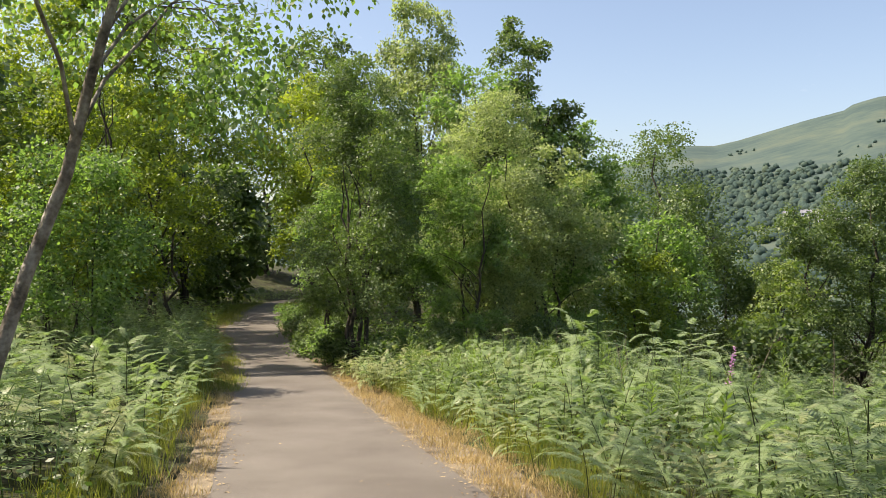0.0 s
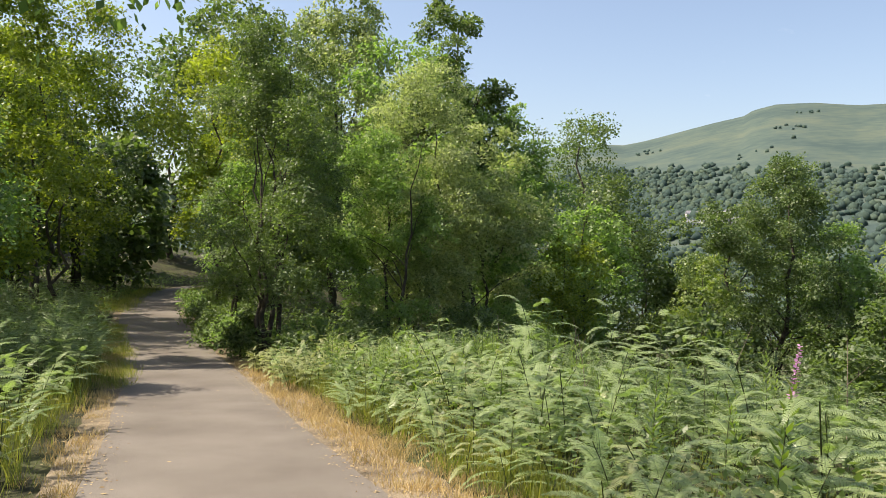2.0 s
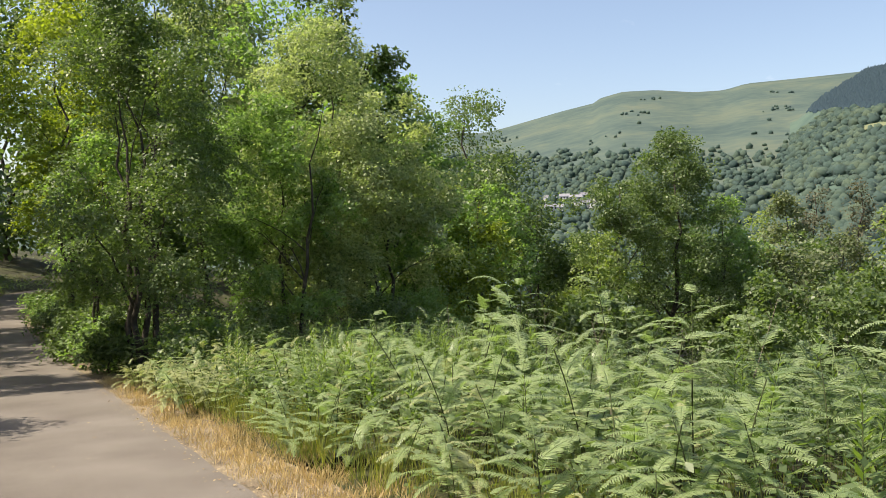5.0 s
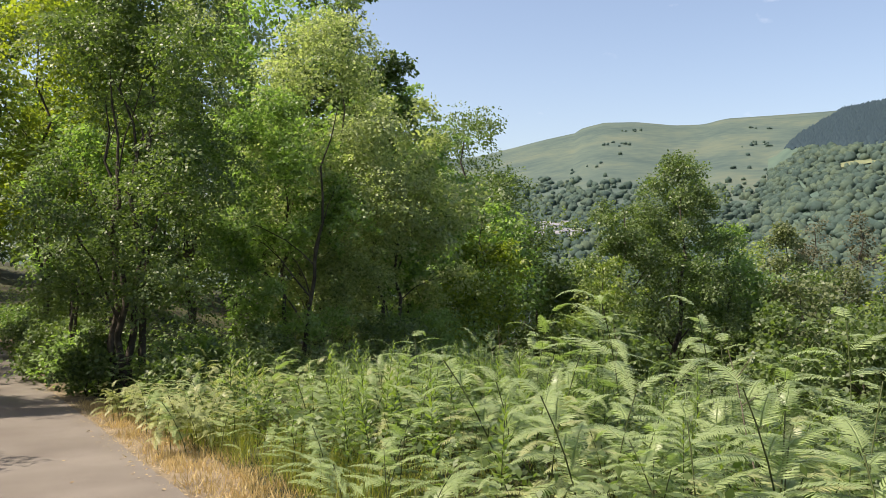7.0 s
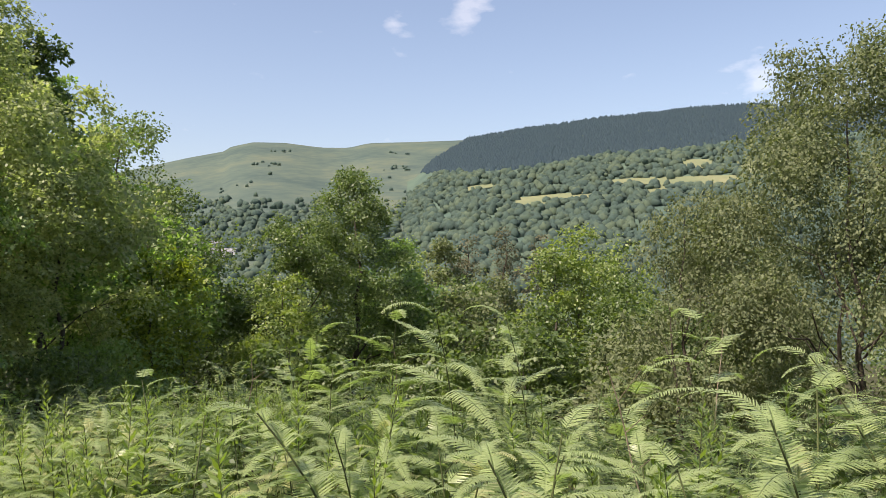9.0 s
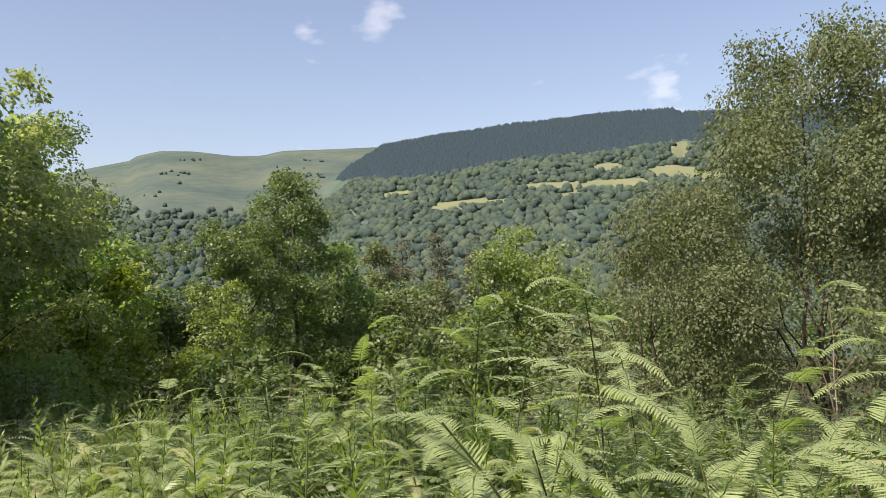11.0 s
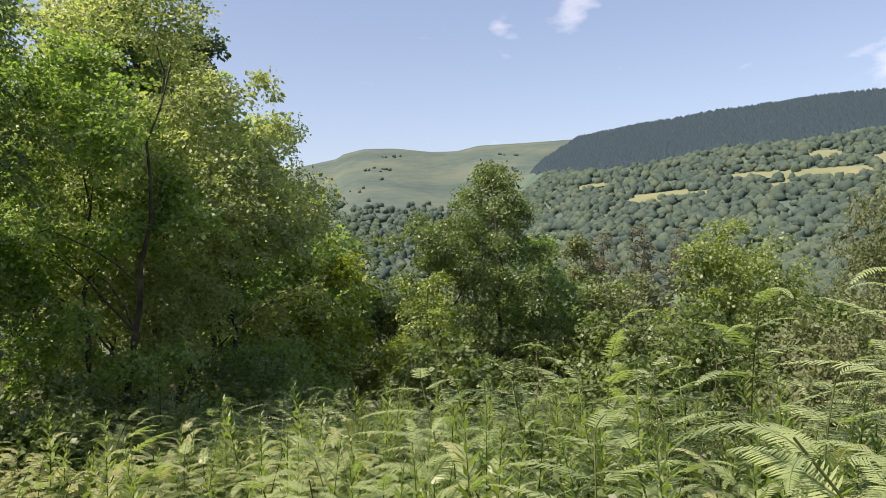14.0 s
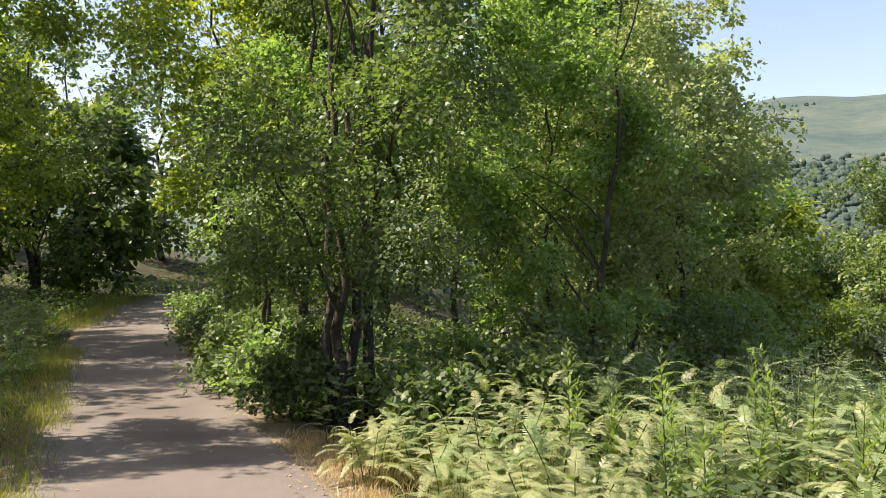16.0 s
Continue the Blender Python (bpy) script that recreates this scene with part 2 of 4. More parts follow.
# ---------------------------------------------------------------- mesh builders
def mesh_of(name, co, faces, mats, face_mats=None, smooth=False):
    co, faces = np.asarray(co, np.float32), np.asarray(faces, np.int32)
    me = bpy.data.meshes.new(name)
    me.vertices.add(len(co))
    me.vertices.foreach_set("co", co.ravel())
    k = faces.shape[1]
    me.loops.add(faces.size)
    me.loops.foreach_set("vertex_index", faces.ravel())
    me.polygons.add(len(faces))
    me.polygons.foreach_set("loop_start", np.arange(len(faces), dtype=np.int32) * k)
    for m in mats:
        me.materials.append(m)
    if face_mats is not None:
        me.polygons.foreach_set("material_index", np.asarray(face_mats, np.int32))
    if smooth:
        me.polygons.foreach_set("use_smooth", np.ones(len(faces), bool))
    me.update(calc_edges=True)
    return me


def unit(v):
    return v / np.maximum(np.linalg.norm(v, axis=-1, keepdims=True), 1e-9)


def leaf_quads(base, axis, normal, length, width):
    """One pointed leaf a row, as a quad: stalk, widest left, tip, widest right."""
    axis = unit(axis)
    side = unit(np.cross(axis, normal))
    length, width = np.reshape(length, (-1, 1)), np.reshape(width, (-1, 1))
    mid = base + axis * length * 0.45
    co = np.stack((base, mid + side * width / 2, base + axis * length, mid - side * width / 2), 1).reshape(-1, 3)
    return co, np.arange(len(co)).reshape(-1, 4)


def tube(points, radii, sides=7):
    """A tapered round stem along points."""
    points, radii = np.asarray(points, float), np.asarray(radii, float)
    ahead = unit(np.gradient(points, axis=0))
    ref = np.array((0.31, 0.95, 0.05))
    a = unit(np.cross(ahead, ref))
    b = np.cross(ahead, a)
    ang = np.arange(sides) * 2 * np.pi / sides
    co = points[:, None] + radii[:, None, None] * (a[:, None] * np.cos(ang)[None, :, None] + b[:, None] * np.sin(ang)[None, :, None])
    n = len(points)
    i, j = np.meshgrid(np.arange(n - 1), np.arange(sides), indexing="ij")
    f = np.stack((i * sides + j, i * sides + (j + 1) % sides, (i + 1) * sides + (j + 1) % sides, (i + 1) * sides + j), -1).reshape(-1, 4)
    return co.reshape(-1, 3), f


def joined(pieces):
    co, fa, at = [], [], 0
    for c, f in pieces:
        co.append(c)
        fa.append(f + at)
        at += len(c)
    return np.concatenate(co), np.concatenate(fa)


def part(name, mesh, parent, label=""):
    ob = new(name, mesh)
    ob.parent = parent
    return tagged(ob, label) if label else ob


# ---------------------------------------------------------------- ground, path, verges
def build_ground():
    radii = np.concatenate((np.arange(0.4, 48, 0.6), np.geomspace(48, 4200, 70)))
    ang = np.radians(np.concatenate((np.arange(10, 72, 0.5), np.arange(72, 370, 1.6))))
    n = len(ang)
    rr, aa = np.meshgrid(radii, ang, indexing="ij")
    x, y = rr * np.sin(aa), 12 + rr * np.cos(aa)
    co = np.stack((x, y, land(x, y)), -1).reshape(-1, 3)
    m = len(radii)
    i, j = np.meshgrid(np.arange(m - 1), np.arange(n), indexing="ij")
    f = np.stack((i * n + j, (i + 1) * n + j, (i + 1) * n + (j + 1) % n, i * n + (j + 1) % n), -1).reshape(-1, 4)[:, ::-1]
    mid = co[f].mean(1)
    r = np.hypot(mid[:, 0], mid[:, 1] - 8)
    az = np.degrees(np.arctan2(mid[:, 0], mid[:, 1] - 8))
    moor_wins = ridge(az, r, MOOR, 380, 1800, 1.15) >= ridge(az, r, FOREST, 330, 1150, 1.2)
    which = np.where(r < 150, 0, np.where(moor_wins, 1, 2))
    me = mesh_of("ground", co, f, (M_SOIL, M_HAZED_MOOR, M_HAZED_FLOOR), which, True)
    tagged(new("ground", me), "woodland floor falling away to a wide green valley and its hills", "ground", kind="structure")


def strip(name, inner, outer, lift, mat, label, category, wobble, y0=-30, y1=72, seed=3, cross=6):
    """A band along the path between two offsets from its centre line."""
    rng = np.random.default_rng(seed)
    ys = np.arange(y0, y1, 0.25)
    w1 = np.convolve(rng.normal(0, 1, len(ys) + 8), np.ones(9) / 5, "valid") * wobble
    w2 = np.convolve(rng.normal(0, 1, len(ys) + 8), np.ones(9) / 3, "valid") * wobble
    cols = []
    for k in np.linspace(0, 1, cross):
        x = smooth_path_x(ys) + (inner + w1) * (1 - k) + (outer + w2) * k
        cols.append(np.stack((x, ys, land(x, ys) + lift), -1))
    co = np.stack(cols, 1).reshape(-1, 3)
    i, j = np.meshgrid(np.arange(len(ys) - 1), np.arange(cross - 1), indexing="ij")
    f = np.stack((i * cross + j, i * cross + j + 1, (i + 1) * cross + j + 1, (i + 1) * cross + j), -1).reshape(-1, 4)
    tagged(new(name, mesh_of(name, co, f, (mat,), None, True)), label, category, kind="structure")


build_ground()
strip("verge_right", 1.0, 1.75, 0.03, M_GRIT, "dry gritty verge beside the tarmac path", "verge", 0.07, seed=4)
strip("verge_left", -1.5, -1.0, 0.03, M_GRIT, "dry gritty verge beside the tarmac path", "verge", 0.06, seed=5)
strip("path", -1.18, 1.18, 0.045, M_PATH, "worn grey-brown tarmac footpath with crumbling edges", "path", 0.025, seed=6, cross=9)


# ---------------------------------------------------------------- trees
def crown_width(v, shape):
    if shape == "spire":
        return np.clip((1 - v) ** 0.55 * (0.6 + 0.4 * np.minimum(v / 0.2, 1)), 0.05, 1)
    if shape == "column":
        return np.clip(np.sin(np.pi * np.clip(v * 0.86 + 0.12, 0, 1)) ** 0.45, 0.08, 1)
    return np.clip(np.sin(np.pi * np.clip(v * 0.9 + 0.08, 0, 1)) ** 0.6, 0.06, 1)


def make_tree(name, label, x, y, top, radius, low, leaves, leaf, leaf_mat, bark, seed, shape="round", lean=(0, 0), stems=1, lobes=46, droop=0.0, thick=0.013, category="tree", loose=0.34, group=""):
    """A tree or bush: tapered stems, limbs that reach into the crown, and a crown of leafy sprays. top: height of its tip; low: of the crown's underside."""
    rng = np.random.default_rng(seed)
    leaf, loose = leaf * 1.2, loose * 1.15
    z0 = float(land(x, y))
    h = top - z0
    lo = max(low - z0, 0.05 * h)
    root = tagged(new(name), label, category, group)
    root.location = (x, y, z0 - 0.08)
    lean = np.array((lean[0], lean[1], 0.0))
    # stems
    axes = []
    for s in range(stems):
        foot = np.array((0, 0, 0.0)) if stems == 1 else np.array((*(rng.normal(0, 0.12 * radius, 2)), 0.0))
        s_top = 0.9 if s == 0 else rng.uniform(0.5, 0.75)
        out = foot * rng.uniform(0.6, 1.5)
        k = np.linspace(0, 1, 11)[:, None]
        pts = foot + (lean + out) * k ** 1.3 + np.array((0, 0, 1.0)) * k * h * s_top
        pts[1:-1, :2] += rng.normal(0, 0.012 * h, (9, 2))
        r0 = h * thick * (1.0 if stems == 1 else 0.7)
        rad = r0 * (1 - 0.86 * k[:, 0]) * np.where(k[:, 0] < 0.05, 1.35, 1)
        c, f = tube(pts, rad, 8)
        part("trunk", mesh_of("trunk", c, f, (bark,), None, True), root)
        axes.append((pts, rad))
    # lobes of the crown
    v = rng.uniform(0.02, 0.97, lobes)
    w = crown_width(v, shape) * radius
    az = rng.uniform(0, 2 * np.pi, lobes)
    d = w * np.sqrt(rng.uniform(0.10, 1.0, lobes)) * rng.uniform(0.8, 1.06, lobes)
    cz = lo + v * (h - lo)
    at_h = np.clip(cz / h, 0, 1)[:, None] ** 1.3
    centres = np.stack((np.cos(az) * d, np.sin(az) * d, cz), -1) + lean * at_h
    size = loose * radius * rng.uniform(0.55, 1.2, lobes) * (0.55 + 0.45 * crown_width(v, shape))
    centres[:, 2] = np.minimum(centres[:, 2], h - 0.55 * size)
    # limbs
    big = np.argsort(-d)[: 9 if shape != "bush" else 5]
    for i in big:
        pts0, rad0 = axes[i % len(axes)]
        t = np.clip(cz[i] / h - 0.16 * rng.uniform(0.6, 1.6), 0.12, 0.85)
        start = np.array([np.interp(t * h, pts0[:, 2], pts0[:, q]) for q in range(3)])
        k = np.linspace(0, 1, 7)[:, None]
        bow = np.array((0, 0, 1.0)) * np.sin(np.pi * k) * 0.06 * h
        pts = start * (1 - k) + centres[i] * k + bow + np.concatenate((np.zeros((1, 3)), rng.normal(0, 0.02 * radius, (5, 3)), np.zeros((1, 3))))
        r1 = float(np.interp(t * h, pts0[:, 2], rad0)) * 0.45
        pieces = [tube(pts, r1 * (1 - 0.8 * k[:, 0]), 5)]
        for q in range(4):
            j = rng.integers(2, 6)
            near_lobe = np.argsort(np.linalg.norm(centres - pts[j], axis=1))[rng.integers(0, 5)]
            tip = centres[near_lobe] + rng.normal(0, 0.12 * radius, 3)
            kk = np.linspace(0, 1, 5)[:, None]
            tw = pts[j] * (1 - kk) + tip * kk
            tw[1:-1] += rng.normal(0, 0.02 * radius, (3, 3))
            pieces.append(tube(tw, r1 * 0.4 * (1 - 0.85 * kk[:, 0]), 3))
        c, f = joined(pieces)
        part("limb", mesh_of("limb", c, f, (bark,), None, True), root)
    # flat sprays of leaves, stacked in tiers on every lobe, over a looser inner filling
    sprays = 15
    share = size ** 2 / np.sum(size ** 2)
    lobe_of = rng.choice(lobes, leaves, p=share)
    pick = np.minimum((rng.uniform(0, 1, leaves) ** 1.25 * sprays).astype(int), sprays - 1)
    dirs = unit(rng.normal(0, 1, (lobes, sprays, 3)) + np.array((0, 0, 0.12 - 0.5 * droop)))
    mid = dirs * (rng.uniform(0.35, 0.95, (lobes, sprays)) * size[:, None])[..., None] * np.array((1, 1, 0.85))
    facing = unit(dirs * 0.55 + np.array((0, 0, 0.9)) + rng.normal(0, 0.28, (lobes, sprays, 3)))
    wide = size[:, None] * rng.uniform(0.26, 0.52, (lobes, sprays))
    dv, nv, sv = dirs[lobe_of, pick], facing[lobe_of, pick], wide[lobe_of, pick][:, None]
    flat = rng.normal(0, 1, (leaves, 3))
    flat = unit(flat - nv * np.sum(flat * nv, -1, keepdims=True)) * np.sqrt(rng.uniform(0.02, 1.0, (leaves, 1)))
    base = centres[lobe_of] + mid[lobe_of, pick] + sv * (flat + nv * rng.normal(0, 0.13, (leaves, 1)) - nv * 0.25 * np.sum(flat ** 2, -1, keepdims=True))
    base[:, 2] -= droop * np.sum(flat ** 2, -1) * size[lobe_of] * rng.uniform(0.1, 1.1, leaves)
    filling = rng.uniform(0, 1, leaves) < 0.16
    base[filling] = (centres[lobe_of] + rng.normal(0, 0.30, (leaves, 3)) * size[lobe_of][:, None])[filling]
    axis = unit(flat * 0.8 + dv * 0.3 + rng.normal(0, 0.45, (leaves, 3)) + np.array((0, 0, -0.2 - droop)))
    normal = unit(nv + rng.normal(0, 0.42, (leaves, 3)))
    ln = leaf * rng.uniform(0.65, 1.3, leaves)
    base[:, 2] = np.maximum(base[:, 2], 0.12)
    c, f = leaf_quads(base, axis, normal, ln, ln * rng.uniform(0.58, 0.84, leaves))
    part("crown", mesh_of("crown", c, f, (leaf_mat,)), root)
    return root


# name, label, x, y, tip height, crown radius, crown underside, leaves, leaf length, leaf, bark, seed, extras
ALDER = "dark green alder with a dense rounded crown beside the path"
WILLOW = "grey-green willow with a loose billowing crown in the wood"
WOOD = "broadleaved woodland tree in full summer leaf"
BIRCH = "silver birch with small hanging leaves and pale bark"
# beside the path, far side of the bracken
make_tree("alder_tree", ALDER, -2.1, 21.8, 6.8, 2.1, -0.4, 60000, 0.052, M_DARK, M_BARK, 11, "column", stems=4, lobes=60)
make_tree("alder_tree", ALDER, -3.5, 24.6, 3.6, 1.1, 0.2, 6500, 0.07, M_ALDER, M_BARK, 12, "column", stems=2)
make_tree("alder_tree", ALDER, 0.5, 23.7, 4.4, 1.7, -0.8, 30000, 0.06, M_ALDER, M_BARK, 13, "round", stems=2)
make_tree("willow_tree", WILLOW, 1.6, 25.6, 6.8, 2.25, -1.2, 58000, 0.064, M_GREY, M_BARK, 14, "round", stems=3, lobes=100, thick=0.008)
make_tree("willow_tree", WILLOW, 3.8, 27.2, 5.2, 2.3, -1.4, 24000, 0.09, M_GREY, M_BARK, 15, "round", stems=3)
make_tree("willow_tree", "tall grey-leaved willow rising behind the alders", -1.2, 38.0, 13.8, 2.6, 2.5, 28000, 0.13, M_GREY, M_BARK, 16, "round", stems=2, droop=0.5, lobes=70)
make_tree("alder_tree", "tall alder with an open, tiered crown above the willows", 3.6, 33.4, 11.5, 2.1, 2.4, 22000, 0.11, M_DARK, M_BARK, 17, "column", lobes=46, loose=0.32)
make_tree("oak_tree", "broad dark oak with a domed crown on the slope", 5.2, 34.6, 7.4, 2.7, -2.0, 32000, 0.118, M_ALDER, M_BARK, 18, "round", lobes=70)
make_tree("oak_tree", "broad dark oak with a domed crown on the slope", 10.4, 38.2, 3.4, 2.5, -3.5, 10000, 0.16, M_ALDER, M_BARK, 19, "round", lobes=60)
make_tree("sallow_bush", "sunlit yellow-green sallow bush at the wood's edge", 7.6, 30.6, 1.9, 1.4, -2.2, 8000, 0.10, M_BRIGHT, M_BARK, 20, "round", stems=3, category="bush")
make_tree("alder_tree", ALDER, 5.0, 30.4, 4.6, 2.0, -1.6, 17000, 0.10, M_ALDER, M_BARK, 21, "round", stems=2)
make_tree("alder_tree", "leafy alder crown above the far bend of the path", -3.4, 33.0, 8.2, 2.6, 0.5, 18000, 0.125, M_ALDER, M_BARK, 22, "round")
make_tree("sallow_tree", "bright green sallow arching over the far path", -4.9, 31.8, 8.6, 2.8, 1.2, 24000, 0.10, M_BRIGHT, M_BARK, 41, "round", stems=2, lobes=50)
make_tree("hazel_tree", "dark tall tree behind the far path", -5.6, 37.0, 11.8, 3.2, 1.5, 18000, 0.145, M_DARK, M_BARK, 44, "round", stems=2)
make_tree("alder_tree", "tall alder in the middle of the wood", 1.6, 33.0, 9.8, 3.0, 0.0, 14000, 0.135, M_ALDER, M_BARK, 45, "round", stems=2)
make_tree("oak_tree", "broad dark oak with a high domed crown down the slope", 12.6, 47.0, 9.0, 4.9, -4.5, 40000, 0.13, M_DARK, M_BARK, 46, "round", lobes=80)
# two-topped tree standing clear on the slope
make_tree("spire_tree", "tall pointed alder standing clear of the wood", 22.6, 41.8, 6.4, 4.6, -5.8, 44000, 0.11, M_DARK, M_BARK, 23, "spire", lobes=110, loose=0.25)
make_tree("spire_tree", "shorter leafy alder beside the pointed one", 19.4, 42.0, 4.7, 3.0, -5.8, 25000, 0.11, M_DARK, M_BARK, 24, "column", lobes=80, loose=0.27)
make_tree("sallow_bush", "yellow-green sallow below the pointed alder", 16.6, 39.2, 1.2, 2.0, -5.0, 9000, 0.12, M_ASH, M_BARK, 25, "round", stems=3, category="bush")
make_tree("alder_tree", WOOD, 26.0, 42.5, 3.0, 2.6, -5.5, 9000, 0.16, M_ALDER, M_BARK, 26, "round")
# big birch over the slope
make_tree("birch_tree", "large silver birch with arching limbs and drooping grey-green sprays", 22.0, 17.2, 7.4, 5.2, -5.0, 140000, 0.078, M_BIRCH, M_BARK, 27, "round", droop=0.55, lobes=150, stems=2, loose=0.24)
make_tree("birch_tree", "tall thin birch with bare upper twigs", 26.5, 13.6, 13.0, 2.6, 3.0, 14000, 0.075, M_BIRCH, M_BARK, 43, "column", droop=0.6)
make_tree("birch_tree", "young birch with hanging sprays beside the large one", 20.0, 21.0, 3.4, 2.4, -4.0, 22000, 0.072, M_BIRCH, M_BARK, 28, "round", droop=0.9, stems=2)
# left of the path
make_tree("birch_tree", "silver birch with pale bark leaning over the path", -3.02, 4.85, 6.3, 2.1, 2.35, 17000, 0.044, M_ALDER, M_BIRCHBARK, 29, "round", lean=(2.2, 0.2), droop=0.4, lobes=60, thick=0.0085, loose=0.26)
make_tree("sallow_tree", "bright green sallow thicket with thin stems by the path", -7.4, 15.6, 3.6, 1.6, 0.2, 16000, 0.065, M_ALDER, M_BARK, 30, "column", stems=5, lobes=64, thick=0.008)
make_tree("sallow_tree", "bright green sallow thicket with thin stems by the path", -8.9, 21.2, 9.6, 1.75, 0.4, 32000, 0.078, M_BRIGHT, M_BARK, 31, "column", stems=4, lobes=60, thick=0.009)
make_tree("sallow_tree", "bright green sallow thicket with thin stems by the path", -13.6, 11.0, 8.5, 3.0, -0.2, 8000, 0.12, M_BRIGHT, M_BARK, 32, "column", stems=4, lobes=60, thick=0.009)
make_tree("sallow_tree", "bright green sallow thicket with thin stems by the path", -13.2, 26.4, 10.2, 2.5, 0.4, 22000, 0.10, M_BRIGHT, M_BARK, 48, "column", stems=4, lobes=60, thick=0.009)
make_tree("sallow_tree", "bright green sallow thicket with thin stems by the path", -12.8, 17.2, 10.0, 2.2, 0.4, 18000, 0.09, M_BRIGHT, M_BARK, 49, "column", stems=4, lobes=60, thick=0.009)
make_tree("hazel_tree", "dark hazel leaning over the shaded path", -15.2, 46.5, 11.5, 3.0, -1.5, 11000, 0.18, M_DARK, M_BARK, 42, "round", stems=3)
make_tree("hazel_tree", "dark hazel on the inner side of the far bend", -7.2, 48.5, 9.5, 2.4, -1.5, 11000, 0.17, M_DARK, M_BARK, 10, "round", stems=3)
make_tree("hazel_tree", "dark hazel leaning over the shaded path", -14.6, 33.0, 9.2, 2.8, 0.2, 10000, 0.16, M_DARK, M_BARK, 33, "round", stems=3)
make_tree("hazel_tree", "dark hazel leaning over the shaded path", -16.0, 40.5, 9.5, 3.4, -0.5, 12000, 0.17, M_DARK, M_BARK, 34, "round", stems=3)
make_tree("hazel_tree", "dark hazel leaning over the shaded path", -5.2, 42.5, 8.5, 3.2, -0.5, 7500, 0.18, M_DARK, M_BARK, 35, "round", stems=3)
make_tree("hazel_tree", "dark hazel closing the far end of the path", -17.0, 60.0, 14.5, 4.4, -1.5, 7500, 0.23, M_DARK, M_BARK, 36, "round", stems=2)
make_tree("hazel_tree", "dark hazel closing the far end of the path", -9.5, 66.0, 14.0, 4.6, -2.0, 11000, 0.25, M_DARK, M_BARK, 37, "round", stems=2)
make_tree("hazel_tree", "dark hazel closing the far end of the path", -4.0, 54.0, 9.5, 4.2, -1.5, 11000, 0.24, M_DARK, M_BARK, 38, "round", stems=2)
make_tree("hazel_tree", "dark hazel behind the sallow thicket", -15.0, 22.0, 9.5, 4.2, 0.0, 7500, 0.19, M_DARK, M_BARK, 39, "round", stems=2)
make_tree("hazel_tree", "dark hazel behind the sallow thicket", -13.0, 8.0, 10.0, 4.0, 0.5, 7500, 0.19, M_DARK, M_BARK, 40, "round", stems=2)
make_tree("sallow_tree", "bright green sallow thicket with thin stems by the path", -10.7, 30.4, 10.5, 2.7, 0.6, 26000, 0.10, M_BRIGHT, M_BARK, 47, "column", stems=4, lobes=54, thick=0.009)
# understorey at the foot of the alders
for k, (bx, by, bt, br) in enumerate(((-1.2, 21.2, -0.55, 0.8), (-3.0, 22.0, -0.5, 0.7), (-0.2, 21.9, -0.4, 0.9), (1.2, 22.6, -0.2, 1.1), (-3.9, 24.6, -0.6, 0.9),
                                      (2.9, 24.0, -0.3, 1.1), (4.7, 26.2, -0.5, 1.2), (-4.6, 33.0, -0.5, 1.4), (-6.0, 39.5, -0.6, 1.2), (-3.0, 23.2, -0.6, 0.9), (-4.0, 26.6, -0.7, 0.95), (-5.2, 29.6, -0.9, 0.9), (-6.7, 36.2, -1.0, 1.0),
                                      (-1.6, 19.9, -0.75, 0.75), (-0.6, 20.6, -0.7, 0.8))):
    make_tree("bramble_bush", "dark tangled bramble and hazel undergrowth below the trees", bx, by, bt, br, -1.8, 4200, 0.065, M_DARK if k % 3 else M_ALDER, M_BARK, 50 + k, "round", stems=3, lobes=26, category="bush", group="undergrowth", loose=0.42)
# trees down the slope, between the spire and the birch
SLOPE = ((31.5, 49.5, 1.5, 2.4, 0), (36.6, 50.4, 3.6, 2.2, 1), (40.5, 52.0, 4.6, 2.2, 2), (43.6, 51.0, 4.9, 2.4, 2), (47.5, 50.5, 4.3, 2.2, 2), (36.8, 40.6, 2.9, 2.6, 3), (40.0, 41.0, 4.1, 3.0, 3),
         (44.5, 41.0, 3.3, 3.2, 3), (46.5, 36.0, 2.4, 3.2, 1), (39.0, 31.5, 2.6, 3.2, 1), (44.0, 29.0, 2.5, 3.4, 1), (30.0, 36.0, -0.6, 2.6, 0), (33.0, 31.0, -0.8, 2.8, 0),
         (28.0, 28.5, -0.9, 2.4, 1), (26.0, 33.5, -1.4, 2.4, 0), (34.0, 25.5, -0.2, 3.0, 1), (16.0, 45.0, 1.6, 2.6, 0), (13.5, 50.0, 2.2, 3.0, 0), (18.5, 52.0, 1.6, 3.0, 0),
         (25.0, 57.0, 1.6, 3.2, 0), (34.0, 60.0, 2.6, 3.2, 0), (45.0, 62.0, 3.0, 3.6, 3), (55.0, 50.0, 3.0, 3.8, 0), (56.0, 38.0, 2.6, 3.8, 3), (55.0, 26.0, 3.0, 4.0, 0), (36.0, 16.0, 6.0, 4.0, 1), (33.0, 8.0, 6.0, 4.0, 0),
         (24.5, 36.5, -1.0, 2.6, 0), (29.0, 40.5, 0.2, 2.8, 1), (33.0, 44.5, 0.8, 2.8, 0), (28.0, 46.5, 0.6, 2.8, 0), (37.5, 46.5, 1.2, 2.8, 1), (31.0, 27.0, -1.0, 2.8, 0), (38.0, 36.0, 0.6, 2.8, 0),
         (24.0, 26.0, -1.8, 2.4, 1), (19.5, 31.0, -2.2, 2.4, 0), (14.5, 35.0, -1.2, 2.2, 0))
